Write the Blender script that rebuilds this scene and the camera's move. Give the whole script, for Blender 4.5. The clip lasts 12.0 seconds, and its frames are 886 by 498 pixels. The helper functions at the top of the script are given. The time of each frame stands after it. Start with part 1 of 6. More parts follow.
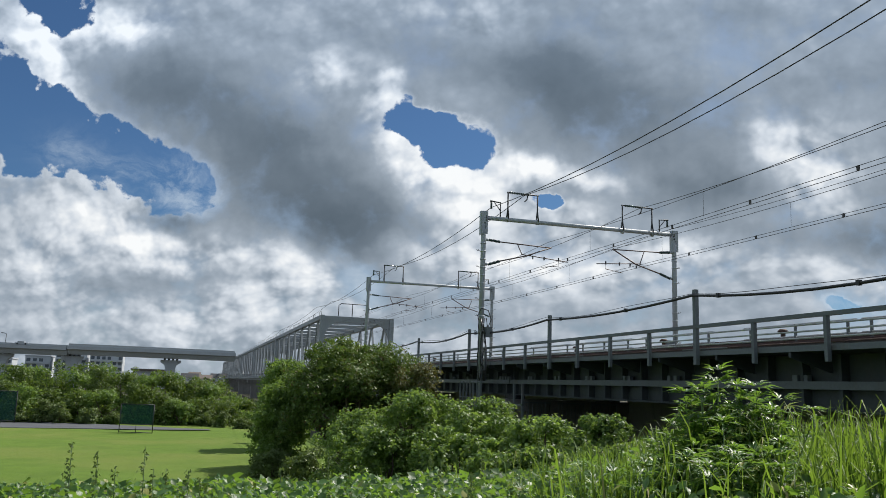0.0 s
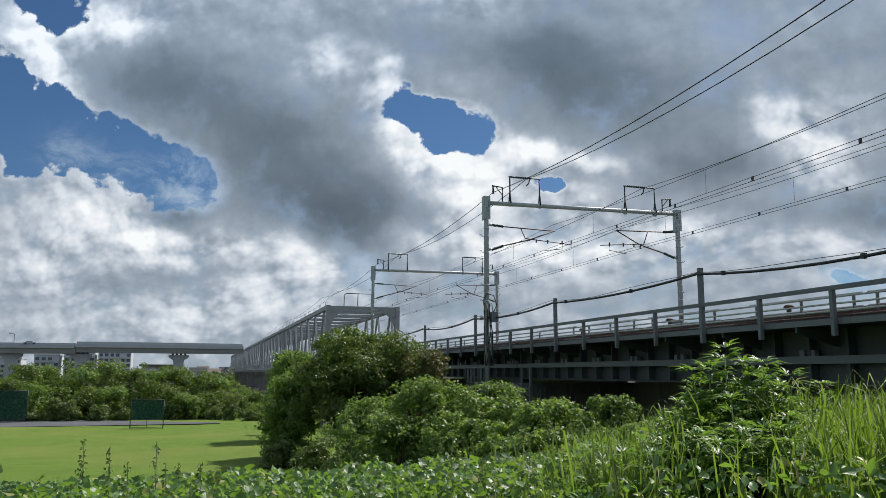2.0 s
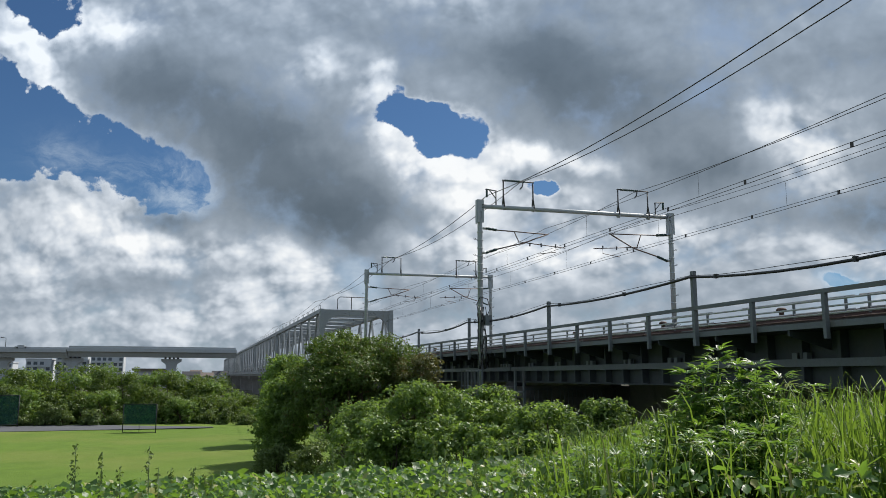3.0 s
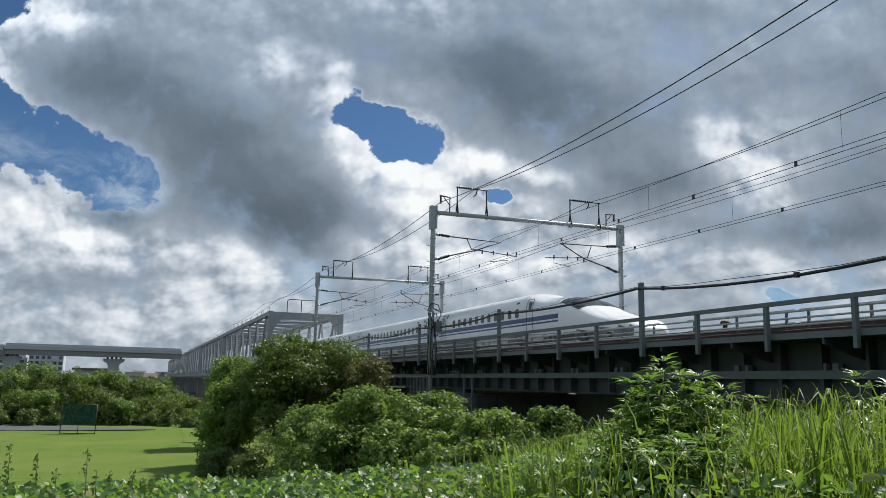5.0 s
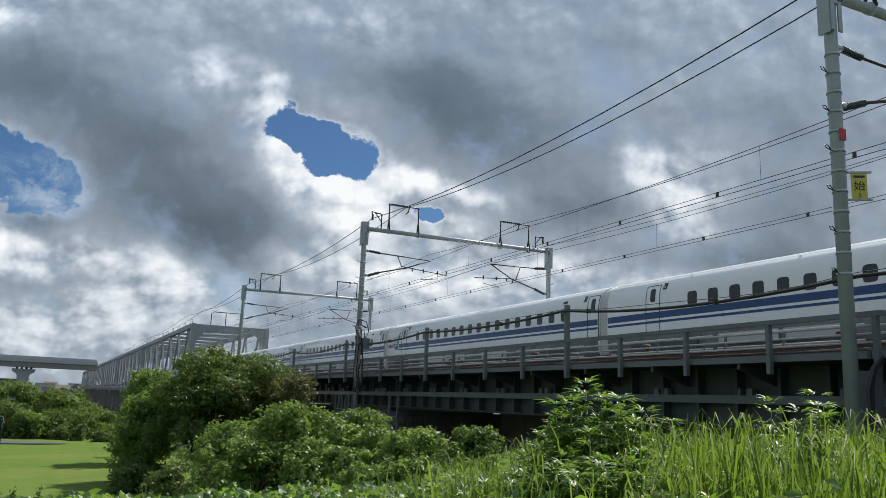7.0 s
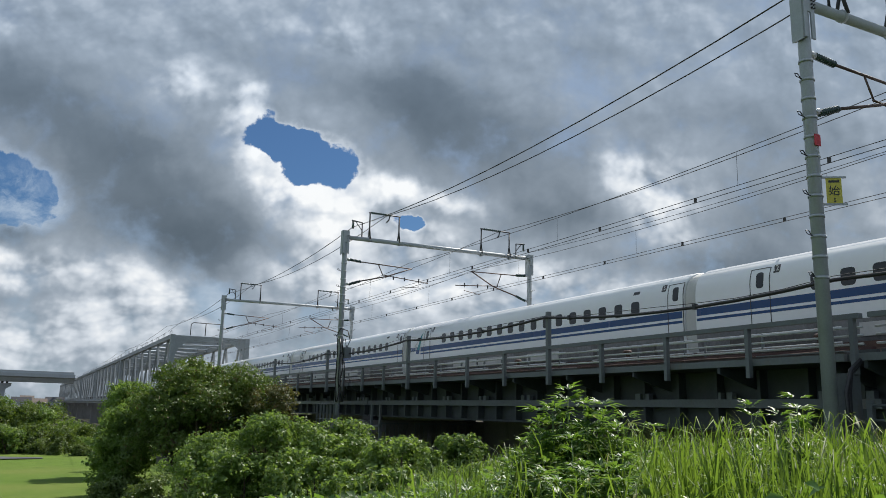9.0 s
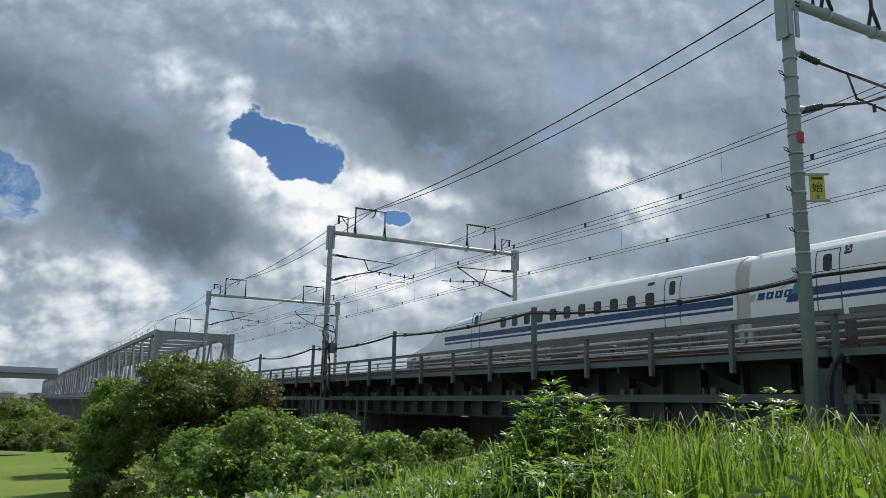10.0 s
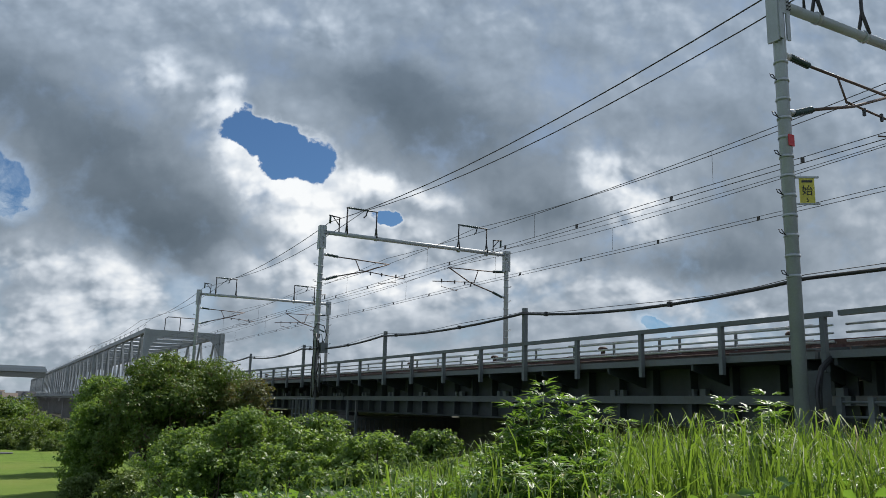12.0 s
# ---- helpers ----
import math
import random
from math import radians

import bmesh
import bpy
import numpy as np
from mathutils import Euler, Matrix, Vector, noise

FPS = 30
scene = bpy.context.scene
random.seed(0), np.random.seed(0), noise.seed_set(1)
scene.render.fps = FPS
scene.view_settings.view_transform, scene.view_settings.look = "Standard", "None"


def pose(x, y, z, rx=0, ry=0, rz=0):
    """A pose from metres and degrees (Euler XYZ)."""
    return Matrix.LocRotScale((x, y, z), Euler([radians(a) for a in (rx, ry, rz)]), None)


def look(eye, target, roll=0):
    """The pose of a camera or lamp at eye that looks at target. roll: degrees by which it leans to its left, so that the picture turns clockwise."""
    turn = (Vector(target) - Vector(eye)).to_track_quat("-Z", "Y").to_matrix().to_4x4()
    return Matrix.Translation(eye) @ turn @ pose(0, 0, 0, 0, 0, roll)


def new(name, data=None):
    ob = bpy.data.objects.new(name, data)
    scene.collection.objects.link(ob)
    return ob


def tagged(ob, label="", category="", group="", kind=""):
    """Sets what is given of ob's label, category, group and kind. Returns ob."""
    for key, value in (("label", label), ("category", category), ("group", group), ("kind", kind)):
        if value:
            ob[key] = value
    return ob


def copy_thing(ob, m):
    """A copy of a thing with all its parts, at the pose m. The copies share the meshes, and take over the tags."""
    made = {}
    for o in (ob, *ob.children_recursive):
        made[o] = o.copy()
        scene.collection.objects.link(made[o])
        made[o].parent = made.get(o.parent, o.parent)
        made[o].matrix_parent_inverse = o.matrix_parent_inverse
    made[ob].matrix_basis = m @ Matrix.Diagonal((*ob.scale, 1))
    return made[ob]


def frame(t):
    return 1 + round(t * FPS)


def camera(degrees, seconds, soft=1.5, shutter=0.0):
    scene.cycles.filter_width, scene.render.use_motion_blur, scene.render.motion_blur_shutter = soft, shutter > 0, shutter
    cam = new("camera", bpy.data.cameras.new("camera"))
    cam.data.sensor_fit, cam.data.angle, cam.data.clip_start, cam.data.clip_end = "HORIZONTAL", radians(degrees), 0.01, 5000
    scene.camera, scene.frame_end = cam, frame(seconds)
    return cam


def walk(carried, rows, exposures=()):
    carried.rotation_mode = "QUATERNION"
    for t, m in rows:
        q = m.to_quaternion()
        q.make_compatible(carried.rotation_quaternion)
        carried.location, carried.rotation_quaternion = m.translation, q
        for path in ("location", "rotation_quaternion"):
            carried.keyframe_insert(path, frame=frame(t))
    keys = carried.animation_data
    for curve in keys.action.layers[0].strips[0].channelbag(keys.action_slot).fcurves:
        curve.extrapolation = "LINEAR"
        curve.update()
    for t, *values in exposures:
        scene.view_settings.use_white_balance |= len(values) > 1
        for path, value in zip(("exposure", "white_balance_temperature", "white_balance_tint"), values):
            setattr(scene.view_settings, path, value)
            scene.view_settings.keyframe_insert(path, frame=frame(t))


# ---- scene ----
# World: field at z = 0, the levee crest at 3.4, the railway runs along +y.
EYE = (0.0, 0.0, 5.0)
cam = camera(58.50, 12.0, soft=0.8)
TURNS = [  # seconds, yaw, pitch, roll of the hand-held camera
    (0, -17.32, 9.89, -2.04),
    (0.5, -17.58, 9.24, -1.07),
    (1, -17.33, 9.12, -0.06),
    (1.5, -16.72, 8.91, 0.00),
    (2, -16.77, 8.91, -0.26),
    (2.5, -17.04, 9.05, -0.18),
    (3, -17.22, 9.16, -0.14),
    (5, -20.87, 9.61, -1.18),
    (5.5, -23.21, 9.95, -1.75),
    (6, -24.59, 10.46, -2.21),
    (6.5, -25.28, 10.88, -2.26),
    (7, -26.17, 11.05, -2.22),
    (9, -27.42, 11.66, -1.40),
    (9.5, -27.95, 11.62, -1.49),
    (10, -28.44, 11.36, -1.31),
    (10.5, -28.56, 11.41, -1.36),
    (11, -28.64, 11.50, -1.57),
    (11.5, -28.98, 11.45, -1.62),
    (12, -29.12, 11.40, -1.55),
]
walk(cam, [(t, pose(*EYE, 90 + p, r, y)) for t, y, p, r in TURNS])

# ---- world, sun ----
SUN_DIR = Vector((0.80, 0.42, 1.05)).normalized()
sun = new("sun", bpy.data.lights.new("sun", "SUN"))
sun.data.energy, sun.data.angle, sun.data.color = 5.2, radians(0.6), (1.0, 0.95, 0.87)
sun.matrix_world = look((0, 0, 60), tuple(Vector((0, 0, 60)) - SUN_DIR))


class Nodes:
    """Short hand for building node trees."""

    def __init__(self, tree):
        self.tree = tree
        tree.nodes.clear()

    def node(self, kind, ins=(), **props):
        n = self.tree.nodes.new(kind)
        for key, value in props.items():
            if key == "operation":
                n.operation = value
            elif key == "blend":
                n.data_type, n.blend_type = "RGBA", value
            elif key == "sky":
                n.sky_type = value
            elif key == "dims":
                n.noise_dimensions = value
            elif key == "feature":
                n.feature = value
        for name, value in (ins.items() if isinstance(ins, dict) else enumerate(ins)):
            if value is None:
                continue
            if isinstance(value, bpy.types.NodeSocket):
                self.tree.links.new(value, n.inputs[name])
            else:
                n.inputs[name].default_value = value
        return n

    def math(self, op, a, b=None, c=None):
        return self.node("ShaderNodeMath", [a, b, c], operation=op).outputs[0]

    def vec(self, op, a, b=None):
        n = self.node("ShaderNodeVectorMath", [a, b], operation=op)
        return n.outputs["Value"] if op in ("DOT_PRODUCT", "LENGTH") else n.outputs[0]

    def noise(self, at, scale, detail=4.0, rough=0.55, distortion=0.0):
        return self.node("ShaderNodeTexNoise", {"Vector": at, "Scale": scale, "Detail": detail, "Roughness": rough, "Distortion": distortion})

    def ramp(self, fac, stops):
        n = self.node("ShaderNodeValToRGB", [fac])
        e = n.color_ramp.elements
        while len(e) < len(stops):
            e.new(0.5)
        for i, (p, c) in enumerate(stops):
            e[i].position, e[i].color = p, (*c, 1) if len(c) == 3 else c
        return n.outputs[0]

    def smooth(self, v, lo, hi, a=0.0, b=1.0):
        n = self.node("ShaderNodeMapRange", [v, lo, hi, a, b])
        n.interpolation_type = "SMOOTHSTEP"
        return n.outputs[0]

    def mix(self, fac, a, b, blend="MIX"):
        n = self.node("ShaderNodeMix", {}, blend=blend)
        for i, v in ((0, fac), (6, a), (7, b)):
            if isinstance(v, bpy.types.NodeSocket):
                self.tree.links.new(v, n.inputs[i])
            else:
                n.inputs[i].default_value = (*v, 1) if isinstance(v, tuple) and len(v) == 3 else v
        return n.outputs[2]


# cloud masses: x, y, half width, half height (tangent x 100 from the chart's axis), tilt in degrees, strength
HOLES = [(-55.29, 13.07, 13.57, 4, -17, 1),
    (-65.29, 17.93, 7.857, 5.357, -10, 0.85),
    (-43.14, 8.5, 3.929, 1.857, -25, 0.5),
    (-12.9, 15.9, 4.286, 2.571, -30, 1),
    (-8.3, 14.0, 4.2, 2.7, -16, 0.9),
    (-9.8, 11.6, 1.571, 1.429, 0, 0.3),
    (2.5, 6.3, 1.8, 1.1, -35, 0.76),
    (37.86, -7.071, 2.857, 1, 0, 0.5),
    (-60.6, 32.0, 5.6, 3.2, -15, 0.9),
    (-70.0, 25.0, 2.6, 5.0, 0, 0.8),
    (44, 27.21, 12.14, 6.429, 0, -0.5),
    (15.43, 27.21, 14.29, 5.714, 0, -0.2)]
BRIGHT = [(-25.64, 22.21, 3.214, 2.857, 0, 0.3),
    (-18.14, 19.21, 2, 3.429, -20, 0.42),
    (-15.64, 14, 2.143, 2.857, -30, 0.36),
    (-12.79, 10.43, 2.857, 2.143, -20, 0.42),
    (-8.857, 10.07, 3.214, 2.714, 0, 0.5),
    (-4.571, 9.714, 4.286, 2.857, 0, 0.42),
    (-6, 5.071, 5.714, 2.857, 0, 0.34),
    (1.143, 10.79, 5.714, 1.571, -10, 0.32),
    (8.286, 9.214, 5.714, 1.429, -10, 0.25),
    (-53.86, 4.714, 7.143, 4.143, -20, 0.30),
    (-46, 1.143, 7.857, 2.571, -10, 0.20),
    (-36, -1, 8.571, 2.571, -5, 0.17),
    (-27.43, -2.429, 6.429, 2.714, -10, 0.20),
    (-47.43, -7.429, 17.14, 3.571, 0, 0.14),
    (-32.43, -6, 10.71, 2.857, 0, 0.14)]
SHADE = [(-29.57, 12.6, 16.0, 8.0, -30, -0.26),
    (-23.0, 3.6, 11.5, 4.2, -10, -0.34),
    (-43.14, 19.36, 10.71, 4.714, -25, -0.15),
    (-50.29, 24, 8.571, 3.929, -15, -0.12),
    (5.429, 19.21, 8.571, 6.071, -15, -0.3),
    (-0.2857, 23.64, 7.857, 3.286, 0, -0.14),
    (-13.86, 24.71, 6.429, 3.214, -10, -0.1),
    (19.71, 15.07, 11.43, 6.071, 10, -0.15),
    (23.29, 6.857, 10, 3.429, 0, -0.2),
    (49, 19.36, 12.14, 5.714, 0, -0.12),
    (50.43, 7.929, 10, 6.071, 0, -0.18),
    (44, 1.143, 14.29, 2.857, 0, -0.22),
    (26.14, 28.64, 10, 2.857, 0, -0.08),
    (-46.86, 5.929, 4.286, 2.286, -15, -0.34),
    (-41.71, -2.643, 8.571, 1.286, 0, -0.14),
    (-51.71, -4.571, 7.143, 1.571, 0, -0.1)]
TINY = [(29.71, 13.5, 3.571, 2.857, -30, 0.22),
    (34.57, 9.214, 5.357, 5.357, -30, 0.3),
    (36.14, 5.786, 2.857, 3.571, 0, 0.18),
    (-53.14, 30.43, 7.857, 2.714, 0, 0.36),
    (-63.86, 26.5, 3.214, 6.786, 30, 0.5),
    (-11.71, 0.4286, 8.571, 2.714, 0, 0.26),
    (-1, -1, 10.71, 2.857, 0, 0.2),
    (8.286, -2.786, 11.43, 2.857, 0, 0.2),
    (19.71, -0.2857, 5.714, 1.857, 0, 0.18),
    (33.29, -2.786, 11.43, 2.143, 0, 0.16),
    (5.429, 4, 4.286, 2.429, 0, 0.2),
    (-34.57, -11.71, 35.71, 2.143, 0, 0.12),
    (-63.14, 1.5, 7.857, 6.429, 0, 0.22),
    (-6, 29.36, 8.571, 2.143, -10, 0.1),
    (49.71, -7.071, 8.571, 2.857, 0, 0.2)]
HAZY = [(-21, -3.5, 2.571, 4.286, 35, 0.75),
    (-41.71, 7.929, 5.714, 2.857, -20, 0.7),
    (-44.57, 11.5, 4.286, 2.143, -20, 0.6),
    (37.86, -7.071, 4.286, 1.571, 0, 0.5),
    (-51.71, 10.79, 8.571, 2.857, -15, 0.45),
    (-8.857, -4.929, 4.286, 1.714, 20, 0.4),
    (28.29, 26.5, 11.43, 4.286, 15, 0.22),
    (-60.29, 14.36, 5.714, 3.571, -10, 0.4)]


def build_sky():
    world = bpy.data.worlds.new("sky")
    scene.world = world
    world.use_nodes = True
    k = Nodes(world.node_tree)
    d = k.node("ShaderNodeTexCoord").outputs["Generated"]
    axis = pose(0, 0, 0, 90 + 9.95, -1.75, -23.2).to_3x3()
    right, up, ahead = axis.col[0], axis.col[1], -axis.col[2]
    dr, du, df = (k.vec("DOT_PRODUCT", d, tuple(v)) for v in (right, up, ahead))
    front = k.smooth(df, 0.35, 0.6)
    depth = k.math("MAXIMUM", df, 0.3)
    u, v = k.math("DIVIDE", dr, depth), k.math("DIVIDE", du, depth)
    flat = k.node("ShaderNodeCombineXYZ", [u, v, 0.0]).outputs[0]
    w1 = k.vec("SUBTRACT", k.noise(flat, 6.0, 3.0, 0.5).outputs["Color"], (0.5, 0.5, 0.5))
    w2 = k.vec("SUBTRACT", k.noise(flat, 22.0, 6.0, 0.6).outputs["Color"], (0.5, 0.5, 0.5))
    warped = k.vec("ADD", flat, k.vec("ADD", k.vec("MULTIPLY", w1, (0.06, 0.06, 0)), k.vec("MULTIPLY", w2, (0.03, 0.03, 0))))
    sp = k.node("ShaderNodeSeparateXYZ", [warped])
    wu, wv = sp.outputs[0], sp.outputs[1]

    def field(blobs):
        total = None
        for x, y, rx, ry, tilt, amp in blobs:
            c, s = math.cos(radians(tilt)), math.sin(radians(tilt))
            du_, dv_ = k.math("SUBTRACT", wu, x / 100), k.math("SUBTRACT", wv, y / 100)
            a = k.math("MULTIPLY_ADD", du_, c * 100 / rx, k.math("MULTIPLY", dv_, s * 100 / rx))
            b = k.math("MULTIPLY_ADD", dv_, c * 100 / ry, k.math("MULTIPLY", du_, -s * 100 / ry))
            r2 = k.math("MULTIPLY_ADD", a, a, k.math("MULTIPLY", b, b))
            g = k.math("POWER", 2.71828, k.math("MULTIPLY", r2, -1.0))
            total = k.math("MULTIPLY", g, amp) if total is None else k.math("MULTIPLY_ADD", g, amp, total)
        return total

    def cells(at, scale):
        n = k.node("ShaderNodeTexVoronoi", {"Vector": at})
        n.voronoi_dimensions, n.feature = "2D", "SMOOTH_F1"
        n.inputs["Scale"].default_value, n.inputs["Smoothness"].default_value = scale, 0.2
        return n.outputs["Distance"]

    # low in the sky the heaps are seen from the side, flattened into rows
    low = k.smooth(v, 0.05, -0.07)
    squash = k.node("ShaderNodeCombineXYZ", [1.0, k.math("MULTIPLY_ADD", low, 0.3, 1.2), 1.0]).outputs[0]

    def billow(at):
        """Heaped round lobes at four sizes."""
        h = k.math("MULTIPLY", cells(at, 9.0), -1.0)
        h = k.math("MULTIPLY_ADD", cells(at, 21.0), -0.55, h)
        h = k.math("MULTIPLY_ADD", cells(at, 48.0), -0.28, h)
        return k.math("MULTIPLY_ADD", cells(at, 105.0), -0.14, h)

    w3 = k.vec("SUBTRACT", k.noise(flat, 50.0, 4.0, 0.6).outputs["Color"], (0.5, 0.5, 0.5))
    lobed = k.vec("ADD", k.vec("ADD", flat, k.vec("MULTIPLY", w1, (0.035, 0.025, 0))), k.vec("ADD", k.vec("MULTIPLY", w2, (0.008, 0.008, 0)), k.vec("MULTIPLY", w3, (0.004, 0.004, 0))))
    lobed = k.vec("MULTIPLY", lobed, squash)
    heap = billow(lobed)
    relief = k.math("SUBTRACT", heap, billow(k.vec("ADD", lobed, (0.010, 0.016, 0))))
    fine = k.noise(warped, 8.0, 9.0, 0.58, 0.2).outputs["Fac"]
    wide = k.noise(d, 3.0, 7.0, 0.6).outputs["Fac"]
    # cover: 1 in cloud, 0 where the blue shows
    ragged = k.math("ADD", k.math("MULTIPLY", k.math("ADD", heap, 0.72), -0.62), k.math("MULTIPLY", k.math("SUBTRACT", fine, 0.5), 0.40))
    ragged = k.math("MULTIPLY_ADD", k.math("SUBTRACT", k.noise(flat, 42.0, 7.0, 0.68).outputs["Fac"], 0.5), 0.42, ragged)
    open_sky = k.math("MULTIPLY", field(HOLES), front)
    hole = k.math("MULTIPLY_ADD", ragged, k.smooth(open_sky, 0.03, 0.34, 0.0, 1.6), open_sky)
    cover = k.smooth(hole, 0.41, 0.58, 1.0, 0.0)
    rim = k.smooth(hole, 0.15, 0.5)
    macro = k.math("MULTIPLY_ADD", k.math("ADD", field(BRIGHT), k.math("ADD", field(SHADE), field(TINY))), front, 0.495)
    crisp = k.smooth(macro, 0.34, 0.80, 0.15, 1.15)
    light = k.math("MULTIPLY_ADD", k.math("SUBTRACT", fine, 0.5), 0.24, macro)
    light = k.math("MULTIPLY_ADD", k.math("MULTIPLY", relief, crisp), 0.46, light)
    light = k.math("MULTIPLY_ADD", k.math("MULTIPLY", k.math("ADD", heap, 0.72), crisp), 0.14, light)
    light = k.math("MULTIPLY_ADD", k.math("SUBTRACT", wide, 0.5), 0.20, light)
    light = k.math("MULTIPLY_ADD", rim, 0.16, light)
    cloud = k.ramp(light, [(0.0, (0.09, 0.122, 0.155)), (0.25, (0.16, 0.203, 0.25)), (0.5, (0.335, 0.395, 0.465)), (0.75, (0.65, 0.705, 0.77)), (1.0, (0.95, 0.97, 0.98))])
    cloud = k.mix(k.smooth(v, 0.05, 0.32), cloud, k.mix(1.0, cloud, (0.945, 0.99, 1.045), "MULTIPLY"))
    sky = k.node("ShaderNodeTexSky", sky="NISHITA")
    sky.sun_disc, sky.sun_elevation = False, math.asin(SUN_DIR.z)
    sky.sun_rotation = math.atan2(SUN_DIR.x, SUN_DIR.y)
    sky.air_density, sky.dust_density, sky.ozone_density = 1.0, 0.6, 2.0
    blue = k.vec("MULTIPLY", sky.outputs[0], (0.034, 0.050, 0.066))
    streak = k.noise(k.vec("MULTIPLY", warped, (1.0, 1.9, 1.0)), 11.0, 9.0, 0.66, 0.6).outputs["Fac"]
    wisp = k.math("MULTIPLY", k.math("MULTIPLY", k.smooth(field(HAZY), 0.0, 0.9), front), k.smooth(streak, 0.36, 0.68, 0.0, 0.75))
    blue = k.mix(wisp, blue, (0.50, 0.60, 0.71))
    veil = k.math("MULTIPLY", k.smooth(k.math("ADD", k.math("MULTIPLY", field(HAZY), front), ragged), 0.05, 0.7), 0.7)
    thin = k.mix(veil, cloud, k.mix(0.35, blue, (0.62, 0.72, 0.82)))
    out = k.mix(cover, blue, thin)
    bg = k.node("ShaderNodeBackground", {"Color": out, "Strength": 1.0})
    k.node("ShaderNodeOutputWorld", [bg.outputs[0]])


build_sky()


# ---- materials ----
def material(name, colour, rough=0.6, metal=0.0, vary=0.25, scale=3.0, fine=40.0, bump=0.15, stain=None, stain_amount=0.0, random_tint=0.0, island=False, spec=0.5):
    """A worn surface: two scales of variation, a stain colour and fine relief."""
    m = bpy.data.materials.new(name)
    m.use_nodes = True
    k = Nodes(m.node_tree)
    at = k.node("ShaderNodeTexCoord").outputs["Object"]
    big, small = k.noise(at, scale, 5.0, 0.6).outputs["Fac"], k.noise(at, fine, 3.0, 0.6).outputs["Fac"]
    dark, lite = tuple(c * (1 - vary) for c in colour), tuple(min(1, c * (1 + vary)) for c in colour)
    base = k.mix(k.smooth(big, 0.3, 0.7), (*dark, 1), (*lite, 1))
    base = k.mix(0.5, base, k.ramp(small, [(0.3, dark), (0.7, lite)]))
    if stain:
        low = k.noise(k.vec("MULTIPLY", at, (1, 1, 0.25)), scale * 2.2, 6.0, 0.65, 0.4).outputs["Fac"]
        base = k.mix(k.math("MULTIPLY", k.smooth(low, 0.52, 0.72), stain_amount), base, (*stain, 1))
    if random_tint:
        rnd = k.node("ShaderNodeNewGeometry").outputs["Random Per Island"] if island else k.node("ShaderNodeObjectInfo").outputs["Random"]
        f = k.math("MULTIPLY_ADD", rnd, 2 * random_tint, 1 - random_tint)
        base = k.mix(1.0, base, k.node("ShaderNodeCombineColor", [f, f, f]).outputs[0], "MULTIPLY")
    b = k.node("ShaderNodeBump", {"Strength": bump, "Distance": 0.02, "Height": small})
    p = k.node("ShaderNodeBsdfPrincipled", {"Base Color": base, "Metallic": metal, "Normal": b.outputs[0], "Specular IOR Level": spec,
                                            "Roughness": k.math("MULTIPLY_ADD", big, 0.2, rough - 0.1)})
    k.node("ShaderNodeOutputMaterial", [p.outputs[0]])
    return m


def leaf_material(name, dark, lite, through_colour, amount=0.4, rough=0.45, dry=None, spec=0.42):
    """Leaves: tint differs from leaf to leaf, and light passes through."""
    m = bpy.data.materials.new(name)
    m.use_nodes = True
    k = Nodes(m.node_tree)
    rnd = k.node("ShaderNodeNewGeometry").outputs["Random Per Island"]
    at = k.node("ShaderNodeTexCoord").outputs["Object"]
    patch = k.noise(at, 0.9, 3.0, 0.6).outputs["Fac"]
    f = k.math("ADD", k.math("MULTIPLY", rnd, 0.75), k.math("MULTIPLY", k.smooth(patch, 0.3, 0.7), 0.25))
    col = k.mix(f, (*dark, 1), (*lite, 1))
    thr = k.mix(f, tuple(c * 0.7 for c in through_colour), through_colour)
    if dry:
        odd = k.math("GREATER_THAN", k.math("FRACT", k.math("MULTIPLY", rnd, 37.7)), 0.95)
        col = k.mix(odd, col, (*dry, 1))
    vein = k.noise(at, 60.0, 2.0).outputs["Fac"]
    b = k.node("ShaderNodeBump", {"Strength": 0.25, "Distance": 0.01, "Height": vein})
    p = k.node("ShaderNodeBsdfPrincipled", {"Base Color": col, "Roughness": rough, "Normal": b.outputs[0], "Specular IOR Level": spec})
    t = k.node("ShaderNodeBsdfTranslucent", {"Color": thr})
    x = k.node("ShaderNodeMixShader", [amount, p.outputs[0], t.outputs[0]])
    k.node("ShaderNodeOutputMaterial", [x.outputs[0]])
    return m


STEEL = material("grey_painted_steel", (0.145, 0.163, 0.172), 0.55, 0.0, 0.15, 0.6, 14.0, 0.1, (0.16, 0.10, 0.06), 0.35, 0.06)
TRUSS = material("silver_grey_truss_paint", (0.29, 0.315, 0.335), 0.5, 0.0, 0.12, 0.3, 6.0, 0.08, (0.22, 0.19, 0.16), 0.4, 0.08)
# green-grey paint set near-black: the shade under the deck is in its colour
GIRDER = material("green_grey_paint_with_shade", (0.052, 0.063, 0.066), 0.6, 0.0, 0.18, 0.5, 9.0, 0.12, (0.08, 0.07, 0.06), 0.5, 0.05)
POLE = material("galvanised_pole", (0.40, 0.43, 0.465), 0.5, 0.1, 0.12, 1.5, 25.0, 0.1, (0.30, 0.28, 0.25), 0.3)
DARK = material("dark_iron", (0.055, 0.055, 0.06), 0.55, 0.4, 0.25, 2.0, 30.0)
RUST = material("rusty_rail_iron", (0.085, 0.052, 0.042), 0.75, 0.2, 0.35, 1.5, 30.0, 0.3, (0.05, 0.03, 0.025), 0.5)
CONCRETE = material("weathered_concrete", (0.22, 0.21, 0.20), 0.85, 0.0, 0.2, 0.5, 12.0, 0.3, (0.09, 0.085, 0.08), 0.6)
